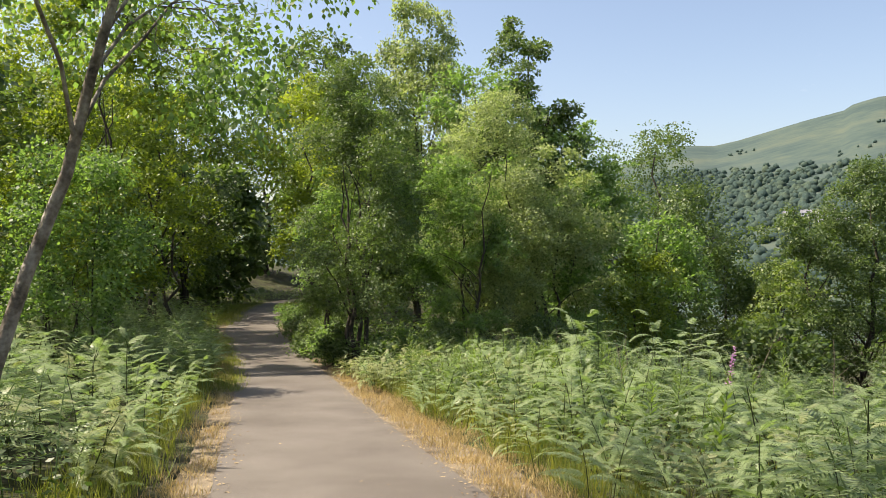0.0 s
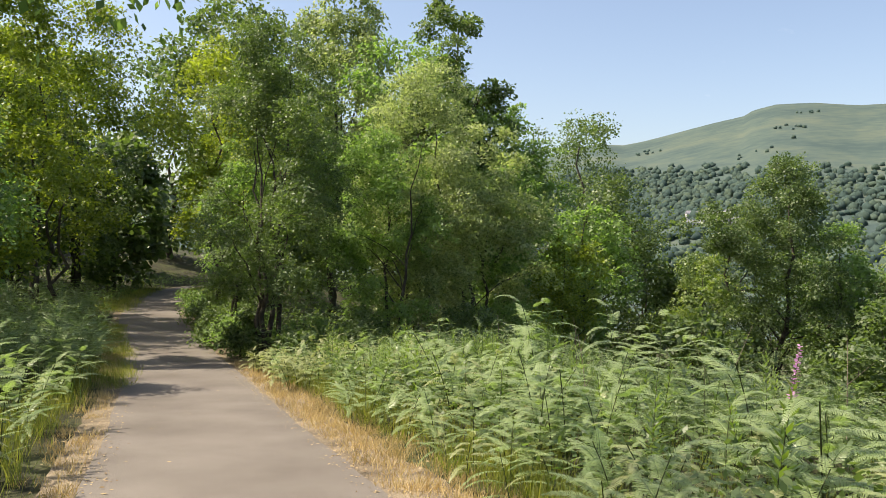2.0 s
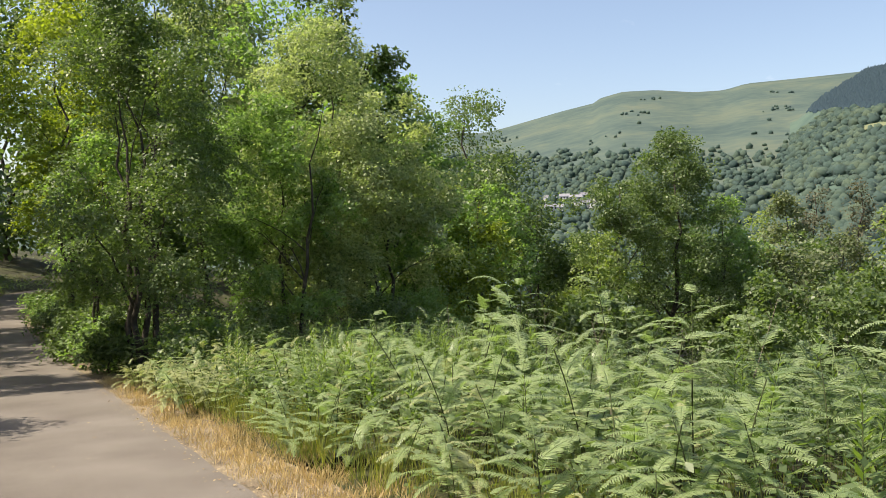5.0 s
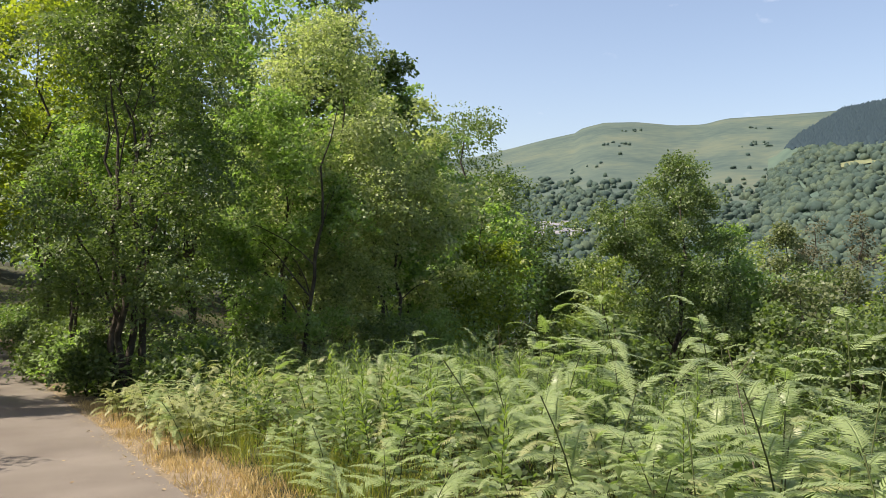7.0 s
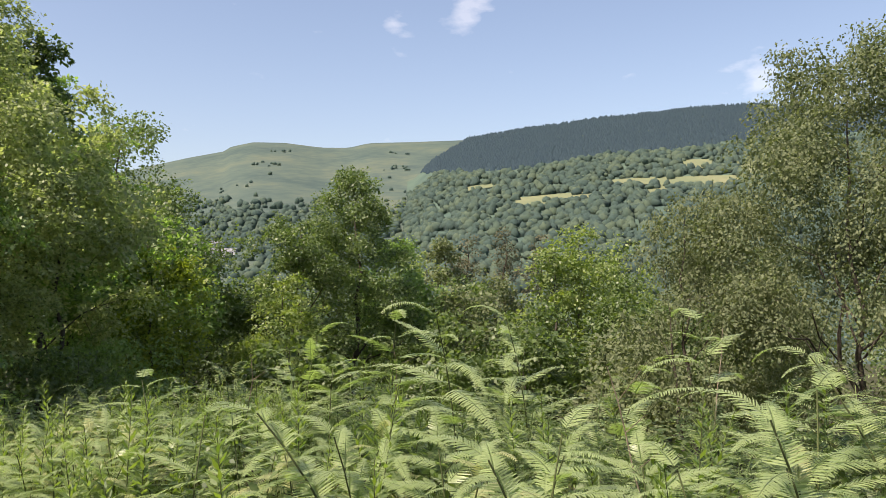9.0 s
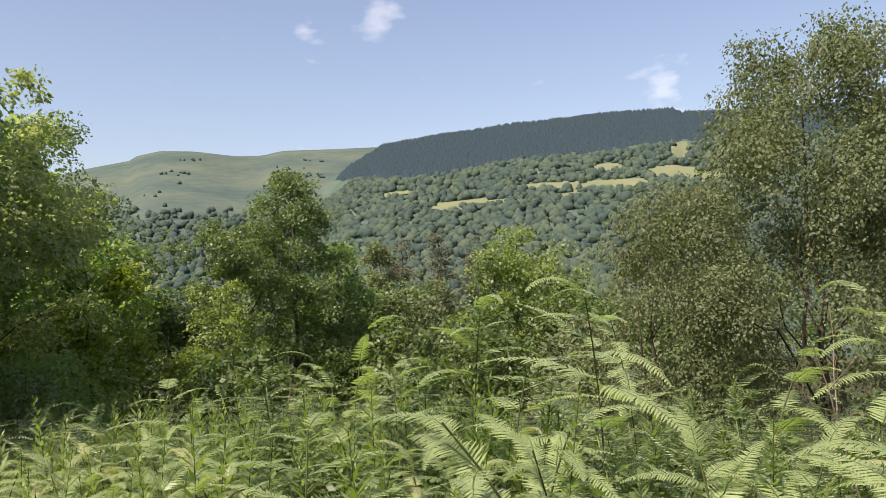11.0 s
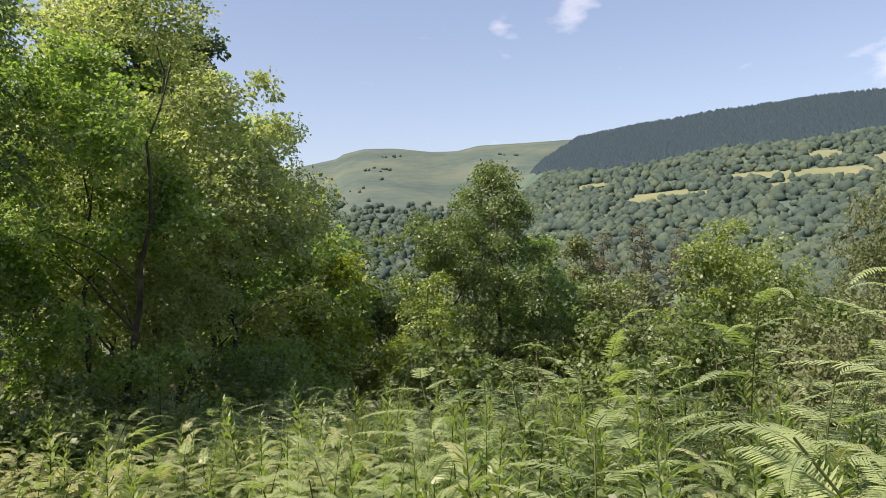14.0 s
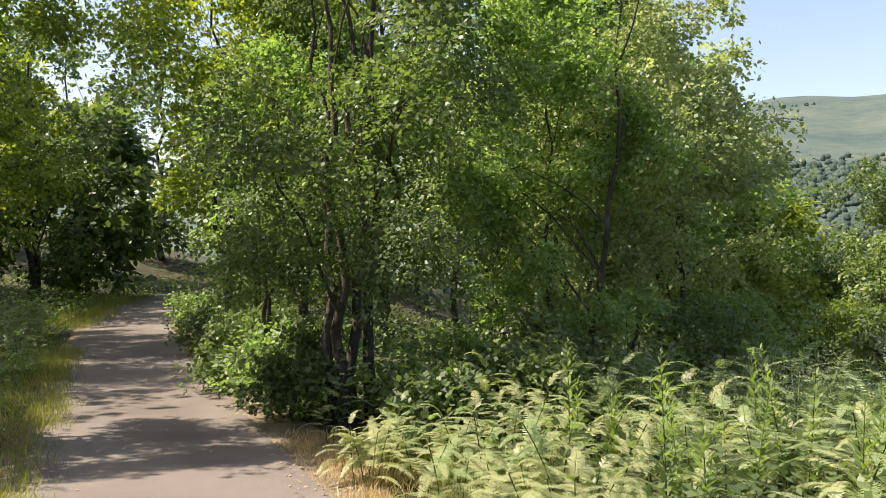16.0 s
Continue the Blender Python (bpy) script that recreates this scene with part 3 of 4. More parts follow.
KINDS = (("alder_tree", WOOD, M_DARK), ("birch_tree", "slender birch with a thin pale-green crown on the slope", M_BIRCH), ("larch_tree", "sparse brownish larch with bare twigs showing", M_RUSSET), ("ash_tree", "fresh green ash with a bushy crown on the slope", M_ASH))
for k, (bx, by, bt, br, kind) in enumerate(SLOPE):
    nm, lb, mt = KINDS[kind]
    make_tree(nm, lb, bx, by, bt, br, -7.0, (5200 if kind == 2 else 6000) if bx < 50 and by < 55 else 3600, (0.19 if kind != 2 else 0.13) * (1 if bx < 50 and by < 55 else 1.3), mt, M_BARK, 80 + k, "spire" if kind == 2 else "round", lobes=44, loose=0.40)

# the wood that closes the view behind the path
for k, (bx, by, bt, br) in enumerate(((-24, 62, 16, 5.5), (-16, 72, 17, 5.5), (-6, 76, 14, 5.5), (2, 66, 10, 5.0), (3, 52, 9.5, 4.2), (-22, 48, 10.5, 5.0), (-21, 34, 10, 4.8), (-24, 18, 11, 5), (-22, 5, 11, 5),
                                      (-12, -4, 10, 4.5), (-9, -14, 10, 4.5), (9, 62, 8, 4.5), (-14.8, 52, 7.5, 3.0), (-19, 44, 8, 3.8))):
    make_tree("wood_tree", "dark broadleaved tree deep in the wood", bx, by, bt, br, -2.0, 5200, 0.36, M_DARK, M_BARK, 150 + k, "round", lobes=50, loose=0.36)


# ---------------------------------------------------------------- bracken and herbs
def frond_curve(length, rise, bend, n):
    """The midrib of a frond, in its own x-z plane: rises, then arches over."""
    s = np.linspace(0, 1, n)
    ang = rise - bend * s ** 1.2
    step = length / (n - 1)
    x = np.concatenate(((0,), np.cumsum(np.cos(ang[:-1]) * step)))
    z = np.concatenate(((0,), np.cumsum(np.sin(ang[:-1]) * step)))
    return np.stack((x, np.zeros(n), z), -1), ang


def frond(rng, length, rise, bend, pairs, fine):
    """A bracken blade: a comb of curved pointed leaflets along both sides of a midrib, grown together at their feet."""
    mid, ang = frond_curve(length, rise, bend, 24)
    edge = np.linspace(0.08, 1.0, pairs + 1 if fine else 2 * pairs)
    src = np.linspace(0, 1, 24)
    spine = np.stack([np.interp(edge, src, mid[:, q]) for q in range(3)], -1)
    foot = np.arange(pairs) if fine else np.arange(pairs) * 2
    s = (edge[foot + 1] + edge[foot]) / 2
    pos = (spine[foot + 1] + spine[foot]) / 2
    a = np.interp(s, src, ang)
    ahead = np.stack((np.cos(a), np.zeros(pairs), np.sin(a)), -1)
    up = np.stack((-np.sin(a), np.zeros(pairs), np.cos(a)), -1)
    reach = length * 0.205 * np.clip(1.04 - s, 0, 1) ** 0.75 * np.minimum(1, 0.55 + s * 2.6) * rng.uniform(0.88, 1.1, pairs)
    wide = length / pairs * (0.64 if fine else 0.8)
    q = np.array((0.13, 0.62)) if fine else np.zeros(0)
    shape = np.array((1.0, 0.86)) if fine else np.zeros(0)
    end = 0.0012 if fine else wide * 0.12
    m = len(q)
    cos, faces, at = [spine], [], len(spine)
    for side in (-1, 1):
        out = np.array((0, side, 0.0))
        axis = unit(ahead * 0.40 + out + up * rng.uniform(0.0, 0.22) + rng.normal(0, 0.06, (pairs, 3)))
        c = pos[:, None] + axis[:, None] * (reach[:, None] * q)[..., None] - up[:, None] * (reach[:, None] * 0.24 * q ** 2)[..., None] + ahead[:, None] * (reach[:, None] * 0.14 * q ** 2)[..., None]
        tip = pos + axis * reach[:, None] - up * (reach * 0.24)[:, None] + ahead * (reach * 0.14)[:, None]
        half = ahead[:, None] * (wide * shape * 0.5)[None, :, None]
        co = np.concatenate((np.stack((c - half, c + half), 2).reshape(pairs, 2 * m, 3), tip[:, None] - ahead[:, None] * end, tip[:, None] + ahead[:, None] * end), 1)
        n = 2 * m + 2
        i = np.arange(pairs)
        own = at + i * n
        faces.append(np.stack((foot, foot + 1, own + 1, own), -1))
        for k in range(m):
            faces.append(np.stack((own + 2 * k, own + 2 * k + 1, own + 2 * k + 3, own + 2 * k + 2), -1))
        cos.append(co.reshape(-1, 3))
        at += pairs * n
    return (np.concatenate(cos), np.concatenate(faces)), mid


def turned(co, yaw, shift):
    c, s = math.cos(yaw), math.sin(yaw)
    return np.stack((co[:, 0] * c - co[:, 1] * s, co[:, 0] * s + co[:, 1] * c, co[:, 2]), -1) + shift


def bracken_shape(seed, fine, height):
    """Stem points and the blades of one plant: (leaf mesh data, midrib) each."""
    rng = np.random.default_rng(seed)
    k = np.linspace(0, 1, 7)[:, None]
    yaw = rng.uniform(0, 2 * np.pi)
    nod = rng.uniform(0.10, 0.30)
    sway = np.array((math.cos(yaw), math.sin(yaw))) * nod + rng.normal(0, 0.04, 2)
    stem = np.concatenate((sway * k ** 2.2, k * height), 1)
    blades = []
    # opposite pairs of feathers, longest below, held out level; the tip nods forward
    plan = [(0.34, 1.0, 1.7, 0.0, 1.0)]
    for where, length in ((0.95, 0.30), (0.85, 0.42), (0.72, 0.52), (0.56, 0.56), (0.40, 0.44))[: 5 if fine else 4]:
        for side in (-1, 1):
            plan.append((length, 0.42, 0.85, side * (1.25 + 0.25 * rng.uniform(-1, 1)), where - rng.uniform(0, 0.05)))
    if fine:
        plan = plan[:10]
    for length, rise, bend, turn, where in plan:
        ln = length * rng.uniform(0.85, 1.15) * (0.75 + 0.3 * height)
        (c, f), mid = frond(rng, ln, rise + rng.normal(0, 0.17), bend + rng.normal(0, 0.25), 29 if fine else 17, fine)
        at = np.array([np.interp(where, k[:, 0], stem[:, q]) for q in range(3)])
        yw = yaw + turn + rng.normal(0, 0.12)
        rc, rf = tube(mid[::4], np.linspace(0.0042, 0.001, len(mid[::4])), 4)
        blades.append((turned(c, yw, at), f, turned(rc, yw, at), rf))
    return stem, blades


def bracken_plant(seed, height, mat):
    """One plant as a thing: its stem, and each blade with its midrib."""
    stem, blades = bracken_shape(seed, True, height)
    c, f = tube(stem, np.linspace(0.0065, 0.004, len(stem)), 5)
    root = tagged(new("bracken", mesh_of("stem", c, f, (M_STEM,), None, True)), "green bracken fern with arching feathery fronds", "fern", "bracken along the path")
    for c, f, rc, rf in blades:
        part("frond", mesh_of("frond", c, f, (mat,)), root)
    return root


rng = np.random.default_rng(77)


def bracken_spots(u0, u1, y0, y1, density):
    n = int((u1 - u0) * (y1 - y0) * density)
    y = rng.uniform(y0, y1, n)
    u = rng.uniform(u0, u1, n)
    return smooth_path_x(y) + u, y, u


kinds = [bracken_plant(200 + k, h, m) for k, (h, m) in enumerate(((0.55, M_BRACKEN), (0.72, M_BRACKEN), (0.9, M_BRACKEN), (0.66, M_BRACKEN_PALE), (0.82, M_BRACKEN), (1.05, M_BRACKEN), (0.62, M_BRACKEN), (0.78, M_BRACKEN_PALE), (0.95, M_BRACKEN), (1.6, M_BRACKEN)))]
used = set()


def set_bracken(x, y, u, scale):
    # a drier, paler stand grows in the lee of the alders
    k = int(rng.integers(0, 9))
    if y > 15.8 and u > 0 and rng.uniform() < 0.7:
        k = int(rng.choice((3, 7)))
    m = pose(x, y, float(land(x, y)) - 0.03, rng.normal(0, 6), rng.normal(0, 6), rng.uniform(0, 360))
    if k not in used:
        used.add(k)
        kinds[k].matrix_basis = m @ Matrix.Diagonal((scale, scale, scale, 1))
        return
    ob = copy_thing(kinds[k], m)
    ob.scale = (scale, scale, scale)


# the near bank, right of the path, and the left edge
nx, ny, nu = bracken_spots(1.85, 4.8, 4.2, 20.2, 5.3)
for x, y, u in zip(nx, ny, nu):
    set_bracken(x, y, u, rng.uniform(0.78, 1.12) * (0.72 + 0.28 * min(1, (u - 2.0) / 1.0)))
nx, ny, nu = bracken_spots(1.35, 2.1, 15.5, 20.6, 7.0)
for x, y, u in zip(nx, ny, nu):
    set_bracken(x, y, u, rng.uniform(0.6, 0.85))
nx, ny, nu = bracken_spots(-4.4, -1.75, 6.0, 14.5, 3.4)
for x, y, u in zip(nx, ny, nu):
    set_bracken(x, y, u, rng.uniform(1.05, 1.4) * (0.75 + 0.25 * min(1, (-u - 2.0) / 0.8)))

# the tallest fronds stand clear of the bank
kinds[9].matrix_basis = pose(2.83, 14.27, float(land(2.83, 14.27)) - 0.03, 2, 3, 140)
for x, y, yaw, s in ((2.33, 12.95, 60, 1.02), (2.55, 15.3, 200, 0.95), (3.5, 11.6, 320, 0.95), (3.6, 13.4, 20, 1.0)):
    copy_thing(kinds[9], pose(x, y, float(land(x, y)) - 0.03, rng.normal(0, 4), rng.normal(0, 4), yaw)).scale = (s, s, s)
for x, y, s in ((1.0, 12.2, 1.2), (0.55, 13.5, 1.05), (1.9, 13.3, 1.12), (2.6, 10.6, 1.12), (3.3, 12.4, 1.2), (1.7, 10.2, 1.08), (2.4, 14.6, 1.15), (3.2, 8.4, 1.2), (2.7, 6.6, 1.15), (1.6, 8.6, 1.05), (3.4, 5.2, 1.2),
                (1.2, 15.4, 1.15), (4.0, 10.6, 1.25), (0.9, 10.9, 1.0), (3.0, 16.2, 1.2), (4.1, 13.8, 1.25)):
    m = pose(x, y, float(land(x, y)) - 0.03, rng.normal(0, 5), rng.normal(0, 5), rng.uniform(0, 360))
    copy_thing(kinds[5], m).scale = (s, s, s)


def bracken_mass(name, spots, label, mat):
    shapes = []
    for k in range(9):
        stem, blades = bracken_shape(400 + k, False, (0.65, 0.8, 0.95)[k % 3])
        shapes.append(joined([(c, f) for c, f, _, _ in blades] + [tube(stem[::2], np.linspace(0.006, 0.004, 4), 3)]))
    pieces = []
    for x, y, s in spots:
        c, f = shapes[int(rng.integers(0, 9))]
        pieces.append((turned(c * s, rng.uniform(0, 6.28), np.array((x, y, float(land(x, y)) - 0.03))), f))
    co, fa = joined(pieces)
    tagged(new(name, mesh_of(name, co, fa, (mat,))), label, "fern", kind="stuff")


mass = []
for u0, u1, y0, y1, dens in ((4.6, 8.5, 1.5, 21.0, 7.0), (8.5, 12, 6, 26, 2.0), (2.2, 4.8, -3, 4.2, 6.0), (4.0, 6.0, 21.0, 22.5, 6.0)):
    x, y, u = bracken_spots(u0, u1, y0, y1, dens)
    mass += [(a, b, rng.uniform(0.85, 1.2)) for a, b in zip(x, y)]
bracken_mass("bracken_bank", mass, "deep bank of green bracken fronds on the slope", M_BRACKEN)
mass = []
for u0, u1, y0, y1, dens in ((-7.0, -4.2, 3.0, 16, 4.5), (-4.4, -1.65, 14.5, 21, 8.0), (-4.2, -2.1, 1, 6.0, 5.0), (-6.5, -1.9, 21, 36, 3.0)):
    x, y, u = bracken_spots(u0, u1, y0, y1, dens)
    mass += [(a, b, rng.uniform(1.0, 1.4)) for a, b in zip(x, y)]
bracken_mass("bracken_bank", mass, "bracken under the trees beside the path", M_BRACKEN)


def herb_plant(seed, height, flower):
    """A willowherb: upright stem, narrow leaves in a spiral, some with a pink spike."""
    r = np.random.default_rng(seed)
    k = np.linspace(0, 1, 8)[:, None]
    stem = np.concatenate((r.normal(0, 0.07, 2) * k ** 1.5, k * height), 1)
    c, f = tube(stem, np.linspace(0.005, 0.002, 8), 5)
    root = tagged(new("willowherb", mesh_of("stem", c, f, (M_STEM,), None, True)), "upright willowherb with narrow bright leaves" + (" and a pink flower spike" if flower else ""), "wild flower", "willowherb among the bracken")
    n = 84
    t = np.linspace(0.12, 0.86 if flower else 1.0, n)
    a = np.arange(n) * 2.4 + r.normal(0, 0.2, n)
    base = np.stack([np.interp(t, k[:, 0], stem[:, q]) for q in range(3)], -1)
    out = np.stack((np.cos(a), np.sin(a), 0.45 + 0.7 * t ** 3 + r.normal(0, 0.15, n)), -1)
    ln = (0.12 * np.sin(np.pi * np.clip(t * 0.85 + 0.12, 0, 1)) + 0.025) * r.uniform(0.8, 1.2, n)
    c, f = leaf_quads(base, out, np.stack((-np.cos(a) * 0.5, -np.sin(a) * 0.5, np.ones(n)), -1), ln, ln * 0.2)
    part("leaves", mesh_of("leaves", c, f, (M_HERB,)), root)
    if flower:
        n = 46
        t = np.linspace(0.80, 1.04, n)
        a = np.arange(n) * 2.4
        base = np.stack([np.interp(t, k[:, 0], stem[:, q]) for q in range(3)], -1) + np.stack((np.zeros(n), np.zeros(n), np.clip(t - 1, 0, 1) * height), -1)
        out = np.stack((np.cos(a), np.sin(a), 0.3 + r.normal(0, 0.2, n)), -1)
        c, f = leaf_quads(base, out, np.stack((np.zeros(n), np.zeros(n), np.ones(n)), -1) + r.normal(0, 0.4, (n, 3)), 0.034 * (1.15 - (t - 0.8) * 2.8), 0.022)
        part("flower_spike", mesh_of("flower_spike", c, f, (M_PINK,)), root, "pink flower spike")
    return root


herbs = [herb_plant(300 + k, h, fl) for k, (h, fl) in enumerate(((0.95, False), (1.1, False), (1.2, True), (0.8, False)))]
first = set()
hy = np.concatenate((rng.uniform(3.0, 18.5, 110), rng.uniform(13.0, 18.5, 90)))
hu = np.concatenate((rng.uniform(2.4, 7.0, 110), rng.uniform(2.8, 6.0, 90)))
for i, (y, u) in enumerate(zip(hy, hu)):
    k = 2 if i == 5 else (0, 1, 3)[i % 3]
    x = float(smooth_path_x(y) + u)
    if k == 2:
        x, y = 2.07, 6.2
    m = pose(x, y, float(land(x, y)) - 0.02, rng.normal(0, 5), rng.normal(0, 5), rng.uniform(0, 360))
    s = rng.uniform(0.85, 1.2)
    if k in first:
        ob = copy_thing(herbs[k], m)
        ob.scale = (s, s, s)
    else:
        first.add(k)
        herbs[k].matrix_basis = m @ Matrix.Diagonal((s, s, s, 1))


def grass(name, spots, height, mat, label, lean=0.35, width=0.006):
    x, y = spots
    n = len(x)
    base = np.stack((x, y, land(x, y) + 0.02), -1)
    axis = np.stack((rng.normal(0, lean, n), rng.normal(0, lean, n), np.ones(n)), -1)
    a = rng.uniform(0, 6.28, n)
    ln = height * rng.uniform(0.4, 1.25, n)
    c, f = leaf_quads(base, axis, np.stack((np.cos(a), np.sin(a), np.full(n, 0.2)), -1), ln, np.full(n, width) * rng.uniform(0.7, 1.4, n))
    tagged(new(name, mesh_of(name, c, f, (mat,))), label, "grass", kind="stuff")


def tufts(u0, u1, y0, y1, count, blades, spread):
    y = rng.uniform(y0, y1, count)
    u = rng.uniform(u0, u1, count)
    x = smooth_path_x(y) + u
    return np.repeat(x, blades) + rng.normal(0, spread, count * blades), np.repeat(y, blades) + rng.normal(0, spread, count * blades)


def both(*sets):
    return np.concatenate([s[0] for s in sets]), np.concatenate([s[1] for s in sets])


grass("dry_grass", both(tufts(1.3, 2.15, 2, 21, 800, 22, 0.07), tufts(-1.7, -1.25, 3, 28, 240, 22, 0.06), tufts(1.25, 1.7, 3, 20, 160, 9, 0.07)), 0.12, M_STRAW, "sun-bleached straw-coloured grass on the verge", 0.45)
grass("green_grass", tufts(-2.1, -1.0, 16, 31, 460, 26, 0.09), 0.17, M_GRASS, "short sunlit grass creeping over the edge of the path", 0.4)
grass("green_grass", both(tufts(1.9, 2.7, 2, 20, 330, 26, 0.07), tufts(-2.4, -1.7, 2, 20, 260, 26, 0.07), tufts(2.5, 6.0, 6, 19, 260, 16, 0.1), tufts(1.3, 2.5, 40, 60, 120, 26, 0.15), tufts(-3.2, -1.3, 26, 56, 160, 20, 0.14), tufts(0.7, 2.2, 47, 60, 200, 30, 0.16), tufts(-2.2, -0.8, 36, 52, 160, 26, 0.14)), 0.36, M_GRASS, "green and yellowing grass between path and bracken", 0.3)


def undergrowth(name, u0, u1, y0, y1, n, leaf, low, high, mat, label):
    y = rng.uniform(y0, y1, n)
    x = smooth_path_x(y) + rng.uniform(u0, u1, n)
    base = np.stack((x, y, land(x, y) + rng.uniform(low, high, n)), -1)
    ax = rng.normal(0, 1, (n, 3)) * np.array((1, 1, 0.4))
    ln = leaf * rng.uniform(0.6, 1.3, n)
    c, f = leaf_quads(base, ax, np.array((0, 0, 1.0)) + rng.normal(0, 0.4, (n, 3)), ln, ln * 0.6)
    tagged(new(name, mesh_of(name, c, f, (mat,))), label, "undergrowth", kind="stuff")


undergrowth("low_herbs", 2.1, 8.0, 2, 20, 30000, 0.07, 0.03, 0.7, M_DARK, "low leafy herbs and brambles under the bracken")
undergrowth("low_herbs", -7.0, -1.9, 2, 22, 12000, 0.075, 0.03, 0.5, M_DARK, "low leafy herbs under the trees")
undergrowth("low_brambles", 2.0, 9.0, 20, 40, 14000, 0.10, 0.03, 0.9, M_DARK, "dark bramble under the wood's edge")
undergrowth("low_brambles", -9.0, -1.6, 24, 62, 12000, 0.12, 0.03, 0.7, M_HERB, "low bramble beside the far path")

undergrowth("low_brambles", -22.0, -6.5, 4, 44, 11000, 0.17, 0.03, 1.5, M_DARK, "dark bramble and nettles deep under the trees")


def dead_stalk(x, y, height, lean, yaw):
    """A pale dry stalk with a few broken side twigs."""
    k = np.linspace(0, 1, 7)[:, None]
    r = np.random.default_rng(int(x * 100) % 977)
    pts = np.concatenate((lean * k * math.cos(yaw), lean * k * math.sin(yaw), k * height), 1) + r.normal(0, 0.012, (7, 3))
    pieces = [tube(pts, np.linspace(0.009, 0.003, 7), 5)]
    for q in (3, 4, 5):
        end = pts[q] + r.normal(0, 0.12, 3) + np.array((0, 0, 0.12))
        pieces.append(tube(np.linspace(pts[q], end, 4), np.linspace(0.004, 0.0015, 4), 4))
    c, f = joined(pieces)
    ob = tagged(new("dead_stalk", mesh_of("dead_stalk", c, f, (M_DEAD,), None, True)), "pale dry stalk standing among the bracken", "dead stalk", "dead stalks")
    ob.location = (x, y, float(land(x, y)) - 0.03)


for spec in ((4.6, 12.3, 1.5, 0.7, 0.3), (2.7, 11.6, 1.3, 0.25, 2.0), (3.6, 15.2, 1.5, 0.3, 4.0), (4.4, 9.0, 1.35, 0.4, 1.0), (2.2, 15.9, 1.4, 0.2, 5.0)):
    dead_stalk(*spec)


def litter():
    """Dry leaves and crumbs of straw along the path's edges."""
    n = 3200
    y = rng.uniform(1, 24, n)
    u = np.where(rng.uniform(0, 1, n) < 0.6, 1.0 + np.abs(rng.normal(0, 0.35, n)), -1.0 - np.abs(rng.normal(0, 0.25, n))) + rng.normal(0, 0.06, n)
    u = np.where(rng.uniform(0, 1, n) < 0.03, rng.uniform(-1, 1, n), u)
    x = smooth_path_x(y) + u
    base = np.stack((x, y, land(x, y) + 0.052), -1)
    a = rng.uniform(0, 6.28, n)
    ln = rng.uniform(0.012, 0.05, n)
    c, f = leaf_quads(base, np.stack((np.cos(a), np.sin(a), rng.normal(0, 0.15, n)), -1), np.array((0, 0, 1.0)) + rng.normal(0, 0.2, (n, 3)), ln, ln * 0.5)
    tagged(new("leaf_litter", mesh_of("leaf_litter", c, f, (M_LITTER,))), "dry brown leaves and straw crumbs along the path", "leaf litter", kind="stuff")


litter()


# ---------------------------------------------------------------- the far hillside
def far_crowns(name, x, y, size, mat, label, sides=7):
    """Far broadleaved trees: each a lumpy leafy dome, uneven all round, joined."""
    n = len(x)
    size = np.asarray(size)
    down = np.radians((12, 40, 68, 95, 125))
    a = np.arange(sides) * 2 * np.pi / sides + r2.uniform(0, 6.28, (n, 1))
    d = np.stack([np.stack((np.sin(p) * np.cos(a + 0.4 * q), np.sin(p) * np.sin(a + 0.4 * q), np.full_like(a, np.cos(p))), -1) for q, p in enumerate(down)], 1)
    stretch = np.stack((r2.uniform(0.8, 1.3, n), r2.uniform(0.8, 1.3, n), r2.uniform(0.7, 1.25, n)), -1)[:, None, None]
    co = np.stack((x, y, land(x, y) + size * 0.5), -1)[:, None, None] + d * stretch * size[:, None, None, None] * r2.normal(1.0, 0.14, (n, len(down), sides, 1))
    i, j = np.meshgrid(np.arange(len(down) - 1), np.arange(sides), indexing="ij")
    f = np.stack((i * sides + j, (i + 1) * sides + j, (i + 1) * sides + (j + 1) % sides, i * sides + (j + 1) % sides), -1).reshape(-1, 4)
    cap = np.array([(0, k, k + 1, k + 2) for k in range(1, sides - 2, 2)])
    f = np.concatenate((f, cap))
    faces = (np.arange(n)[:, None, None] * (len(down) * sides) + f[None]).reshape(-1, 4)
    tagged(new(name, mesh_of(name, co.reshape(-1, 3), faces, (mat,), None, True)), label, "trees", kind="stuff")


r2 = np.random.default_rng(5)


def polar(n, az0, az1, r0, r1):
    az, r = np.radians(r2.uniform(az0, az1, n)), np.sqrt(r2.uniform(r0 ** 2, r1 ** 2, n))
    return r * np.sin(az), 8 + r * np.cos(az)


def azimuth(x, y):
    return np.degrees(np.arctan2(x, y - 8))


# hay fields lie as open gaps in the woods
FIELDS = ((50.5, 5.5, 2.6, 0.22), (55.6, 6.45, 2.4, 0.2), (57.5, 5.75, 1.5, 0.14), (60.6, 6.3, 2.6, 0.3), (64.6, 6.9, 1.6, 0.4), (60.2, 7.5, 1.0, 0.25), (65.3, 8.3, 0.5, 0.6), (48.4, 5.05, 1.3, 0.16), (67.0, 6.4, 1.5, 0.3), (45.0, 6.4, 1.4, 0.12))


def in_field(x, y, pad=0.0):
    az, el = azimuth(x, y), el_of(x, y)
    hit = np.zeros(len(x), bool)
    for fa, fe, wa, we in FIELDS:
        hit |= ((az - fa) / (wa + pad)) ** 2 + ((el - fe) / (we + pad * 0.3)) ** 2 < 1
    return hit


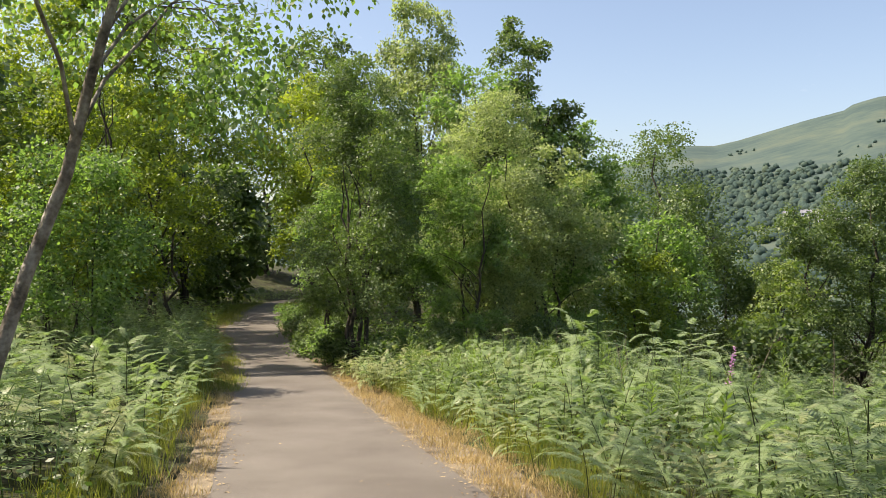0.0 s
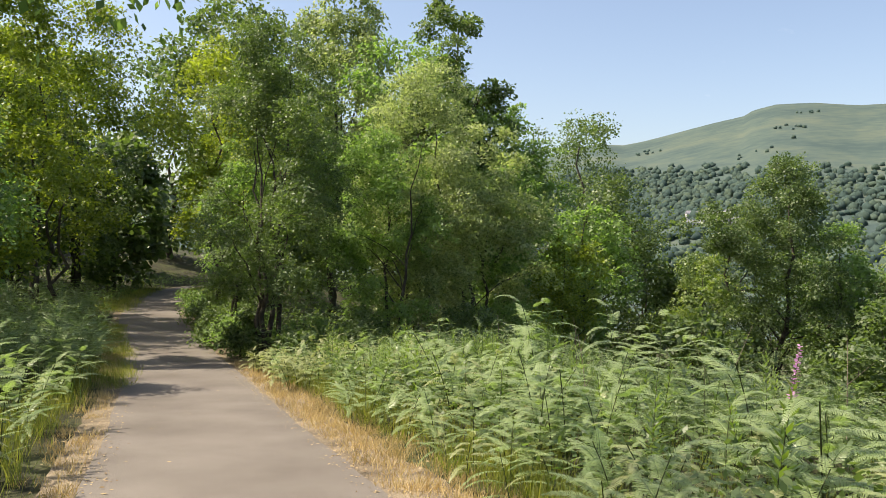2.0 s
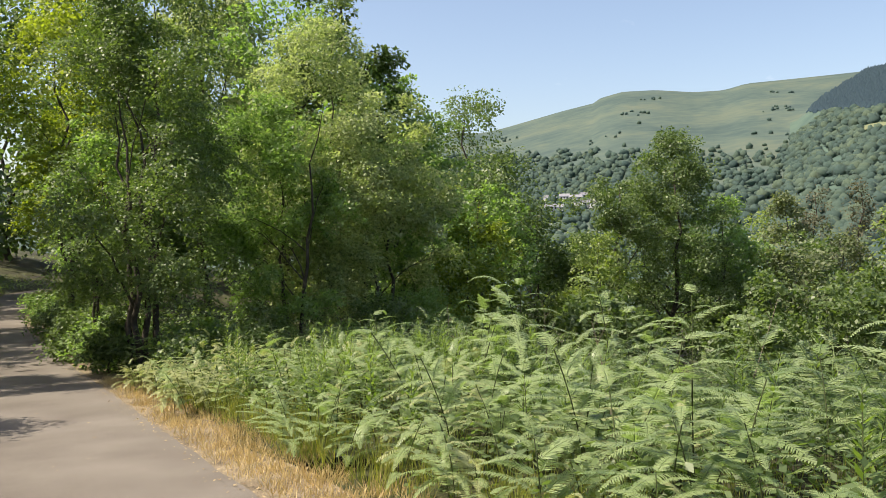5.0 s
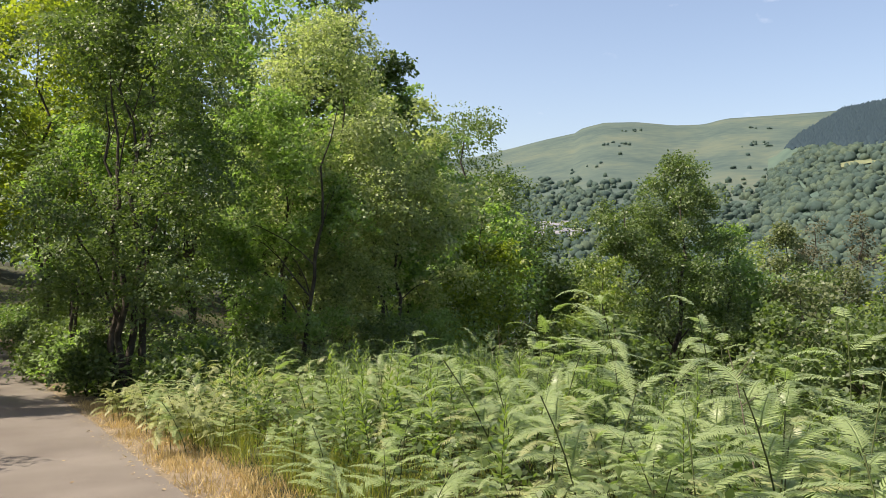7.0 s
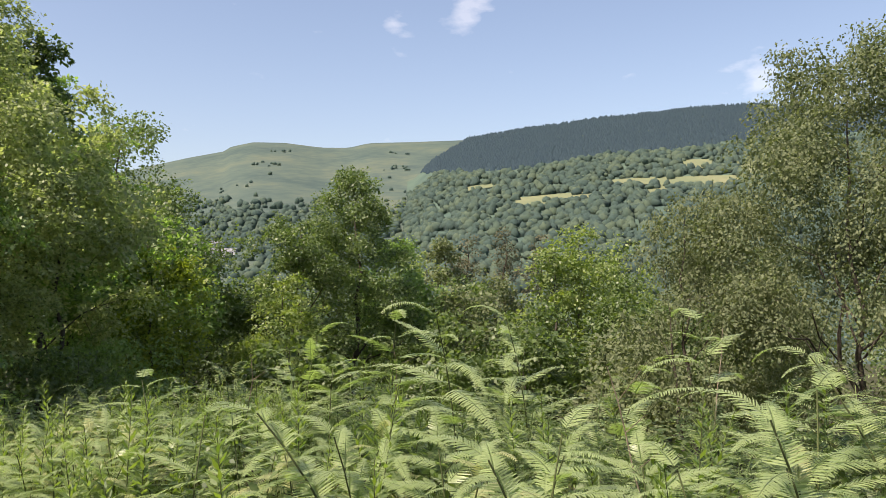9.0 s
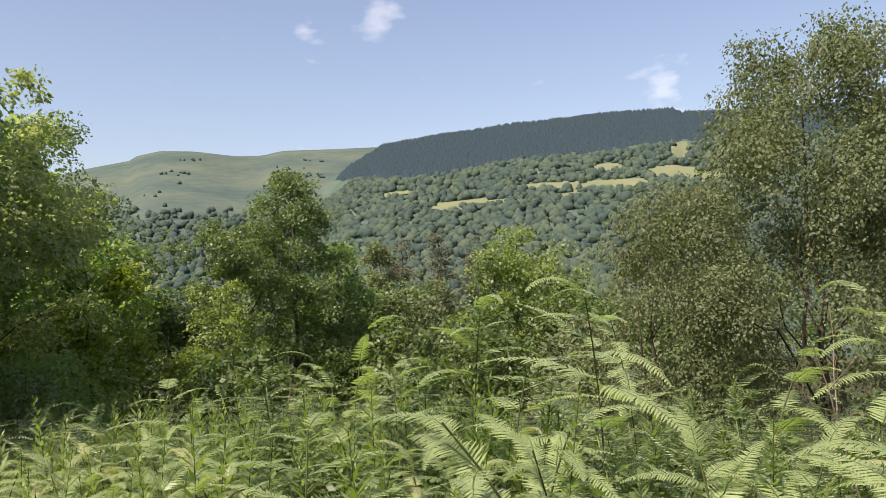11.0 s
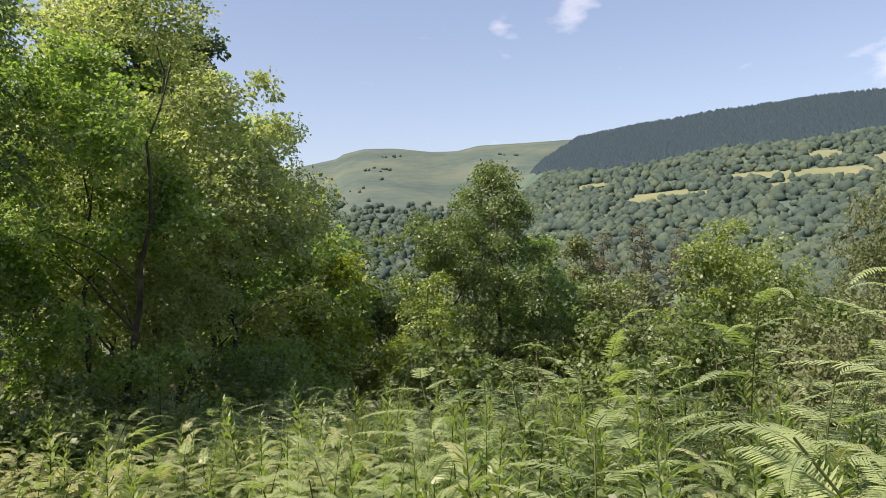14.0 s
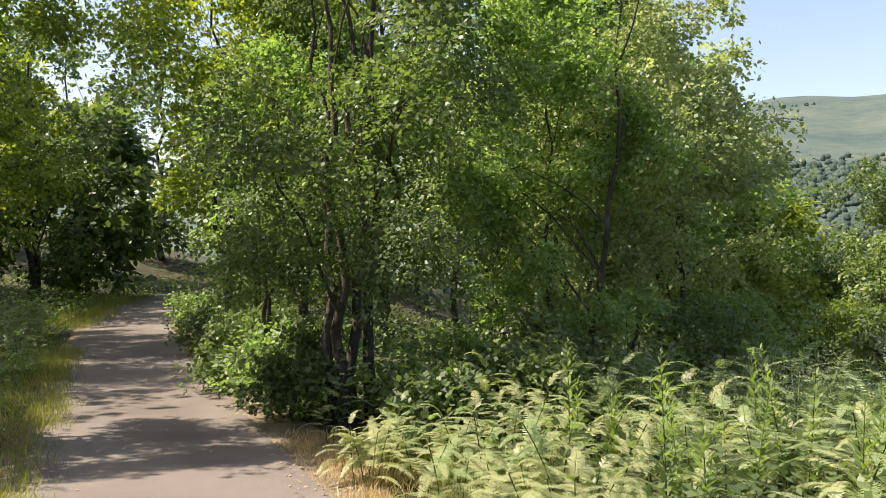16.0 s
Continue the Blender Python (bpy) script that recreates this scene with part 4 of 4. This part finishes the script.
def forest_wins(x, y):
    r, az = np.hypot(x, y - 8), azimuth(x, y)
    return ridge(az, r, FOREST, 330, 1150, 1.2) > ridge(az, r, MOOR, 380, 1800, 1.15)


def conifer_line(az):
    return np.interp(az, (38, 41, 47.6, 53.8, 60, 64, 68, 80, 100), (7.2, 7.6, 7.7, 8.6, 8.75, 9.0, 9.0, 8.6, 8.0))


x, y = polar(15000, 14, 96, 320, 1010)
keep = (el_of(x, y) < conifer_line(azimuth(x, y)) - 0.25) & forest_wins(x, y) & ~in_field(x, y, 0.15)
far_crowns("far_woods", x[keep], y[keep], r2.uniform(2.3, 4.9, keep.sum()), M_HAZED_WOOD, "mixed green woods covering the lower hillside")
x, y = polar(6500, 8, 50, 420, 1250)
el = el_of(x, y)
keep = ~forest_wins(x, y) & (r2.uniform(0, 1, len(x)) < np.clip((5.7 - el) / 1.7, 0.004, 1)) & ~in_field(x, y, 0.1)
far_crowns("far_woods", x[keep], y[keep], r2.uniform(2.3, 4.8, keep.sum()), M_HAZED_WOOD, "woods and scattered trees below the open hill")

x, y = polar(1500, 14, 48, 900, 1780)
keep = ~forest_wins(x, y) & (np.sin(x * 0.021) * np.sin(y * 0.017) > 0.8) & (np.hypot(x, y) < 1600)
far_crowns("far_scrub", x[keep], y[keep], r2.uniform(1.5, 3.4, keep.sum()), M_HAZED_WOOD, "scattered thorn scrub on the open hill")


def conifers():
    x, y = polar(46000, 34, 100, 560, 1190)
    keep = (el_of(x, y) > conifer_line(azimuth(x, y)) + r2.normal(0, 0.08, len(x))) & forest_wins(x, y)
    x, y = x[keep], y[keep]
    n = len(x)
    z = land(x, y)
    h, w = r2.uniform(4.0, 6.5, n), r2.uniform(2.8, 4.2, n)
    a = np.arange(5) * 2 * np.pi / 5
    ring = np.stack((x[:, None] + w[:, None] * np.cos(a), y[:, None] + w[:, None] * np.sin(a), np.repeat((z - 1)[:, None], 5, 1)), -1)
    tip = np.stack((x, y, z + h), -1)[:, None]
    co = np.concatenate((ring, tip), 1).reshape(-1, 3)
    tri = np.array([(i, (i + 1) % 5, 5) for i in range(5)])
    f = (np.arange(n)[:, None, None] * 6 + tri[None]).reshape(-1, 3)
    tagged(new("conifer_plantation", mesh_of("conifer_plantation", co, f, (M_HAZED_FIR,))), "dark conifer plantation along the top of the hill", "forest", kind="stuff")


conifers()


def field(az, el, wa, we):
    """A hay field on the hillside, laid on the slope."""
    rs = np.linspace(340, 1140, 400)
    a = np.radians(az)
    e = el_of(rs * math.sin(a), 8 + rs * math.cos(a))
    r_lo, r_hi = np.interp((el - we * 1.2, el + we * 1.2), e, rs)
    aa = np.radians(np.linspace(az - wa * 1.1, az + wa * 1.1, 12))
    rr = np.linspace(r_lo, r_hi, 6)
    g, q = np.meshgrid(aa, rr, indexing="ij")
    x, y = q * np.sin(g), 8 + q * np.cos(g)
    co = np.stack((x, y, land(x, y) + 1.2), -1).reshape(-1, 3)
    i, j = np.meshgrid(np.arange(11), np.arange(5), indexing="ij")
    f = np.stack((i * 6 + j, i * 6 + j + 1, (i + 1) * 6 + j + 1, (i + 1) * 6 + j), -1).reshape(-1, 4)
    tagged(new("field", mesh_of("field", co, f, (M_FIELD,), None, True)), "pale mown hay field on the wooded hillside", "field", kind="structure")


for spec in FIELDS:
    field(*spec)


def house(x, y, yaw, w, d, h):
    """A small white valley house: walls, slate roof, windows."""
    root = tagged(new("house"), "small white house with a grey slate roof in the valley", "house", "houses in the valley")
    root.matrix_basis = pose(x, y, float(land(x, y)), 0, 0, yaw)
    bm = bmesh.new()
    bmesh.ops.create_cube(bm, size=1.0, matrix=Matrix.Translation((0, 0, h / 2)) @ Matrix.Diagonal((w, d, h, 1)))
    me = bpy.data.meshes.new("wall")
    bm.to_mesh(me)
    bm.free()
    me.materials.append(M_WHITE)
    part("wall", me, root)
    e, t = 0.4, d * 0.42
    co = [(sx * (w / 2 + e), sy * (d / 2 + e), h) for sx in (-1, 1) for sy in (-1, 1)] + [(sx * (w / 2 + e), 0, h + t) for sx in (-1, 1)]
    me = bpy.data.meshes.new("roof")
    me.from_pydata(co, [], [(0, 2, 5, 4), (3, 1, 4, 5), (1, 0, 4), (2, 3, 5), (0, 1, 3, 2)])
    me.materials.append(M_SLATE)
    part("roof", me, root)
    for sx in (-0.3, 0, 0.3):
        for lev in (0.3, 0.75):
            me = bpy.data.meshes.new("window")
            c = np.array([(sx * w + a * 0.6, -d / 2 - 0.05, h * lev + b * 0.7) for a, b in ((-1, -1), (1, -1), (1, 1), (-1, 1))])
            me.from_pydata(c.tolist(), [], [(0, 1, 2, 3)])
            me.materials.append(M_GLASS_DARK)
            part("window", me, root)


for k in range(9):
    a = radians(24.0 + (k % 5) * 0.85 + r2.uniform(-0.2, 0.2))
    r = 640 + (k // 5) * 60 + r2.uniform(-15, 15)
    house(r * math.sin(a), 8 + r * math.cos(a), r2.uniform(-30, 30) - 25, r2.uniform(7, 11), 6, 4.5)
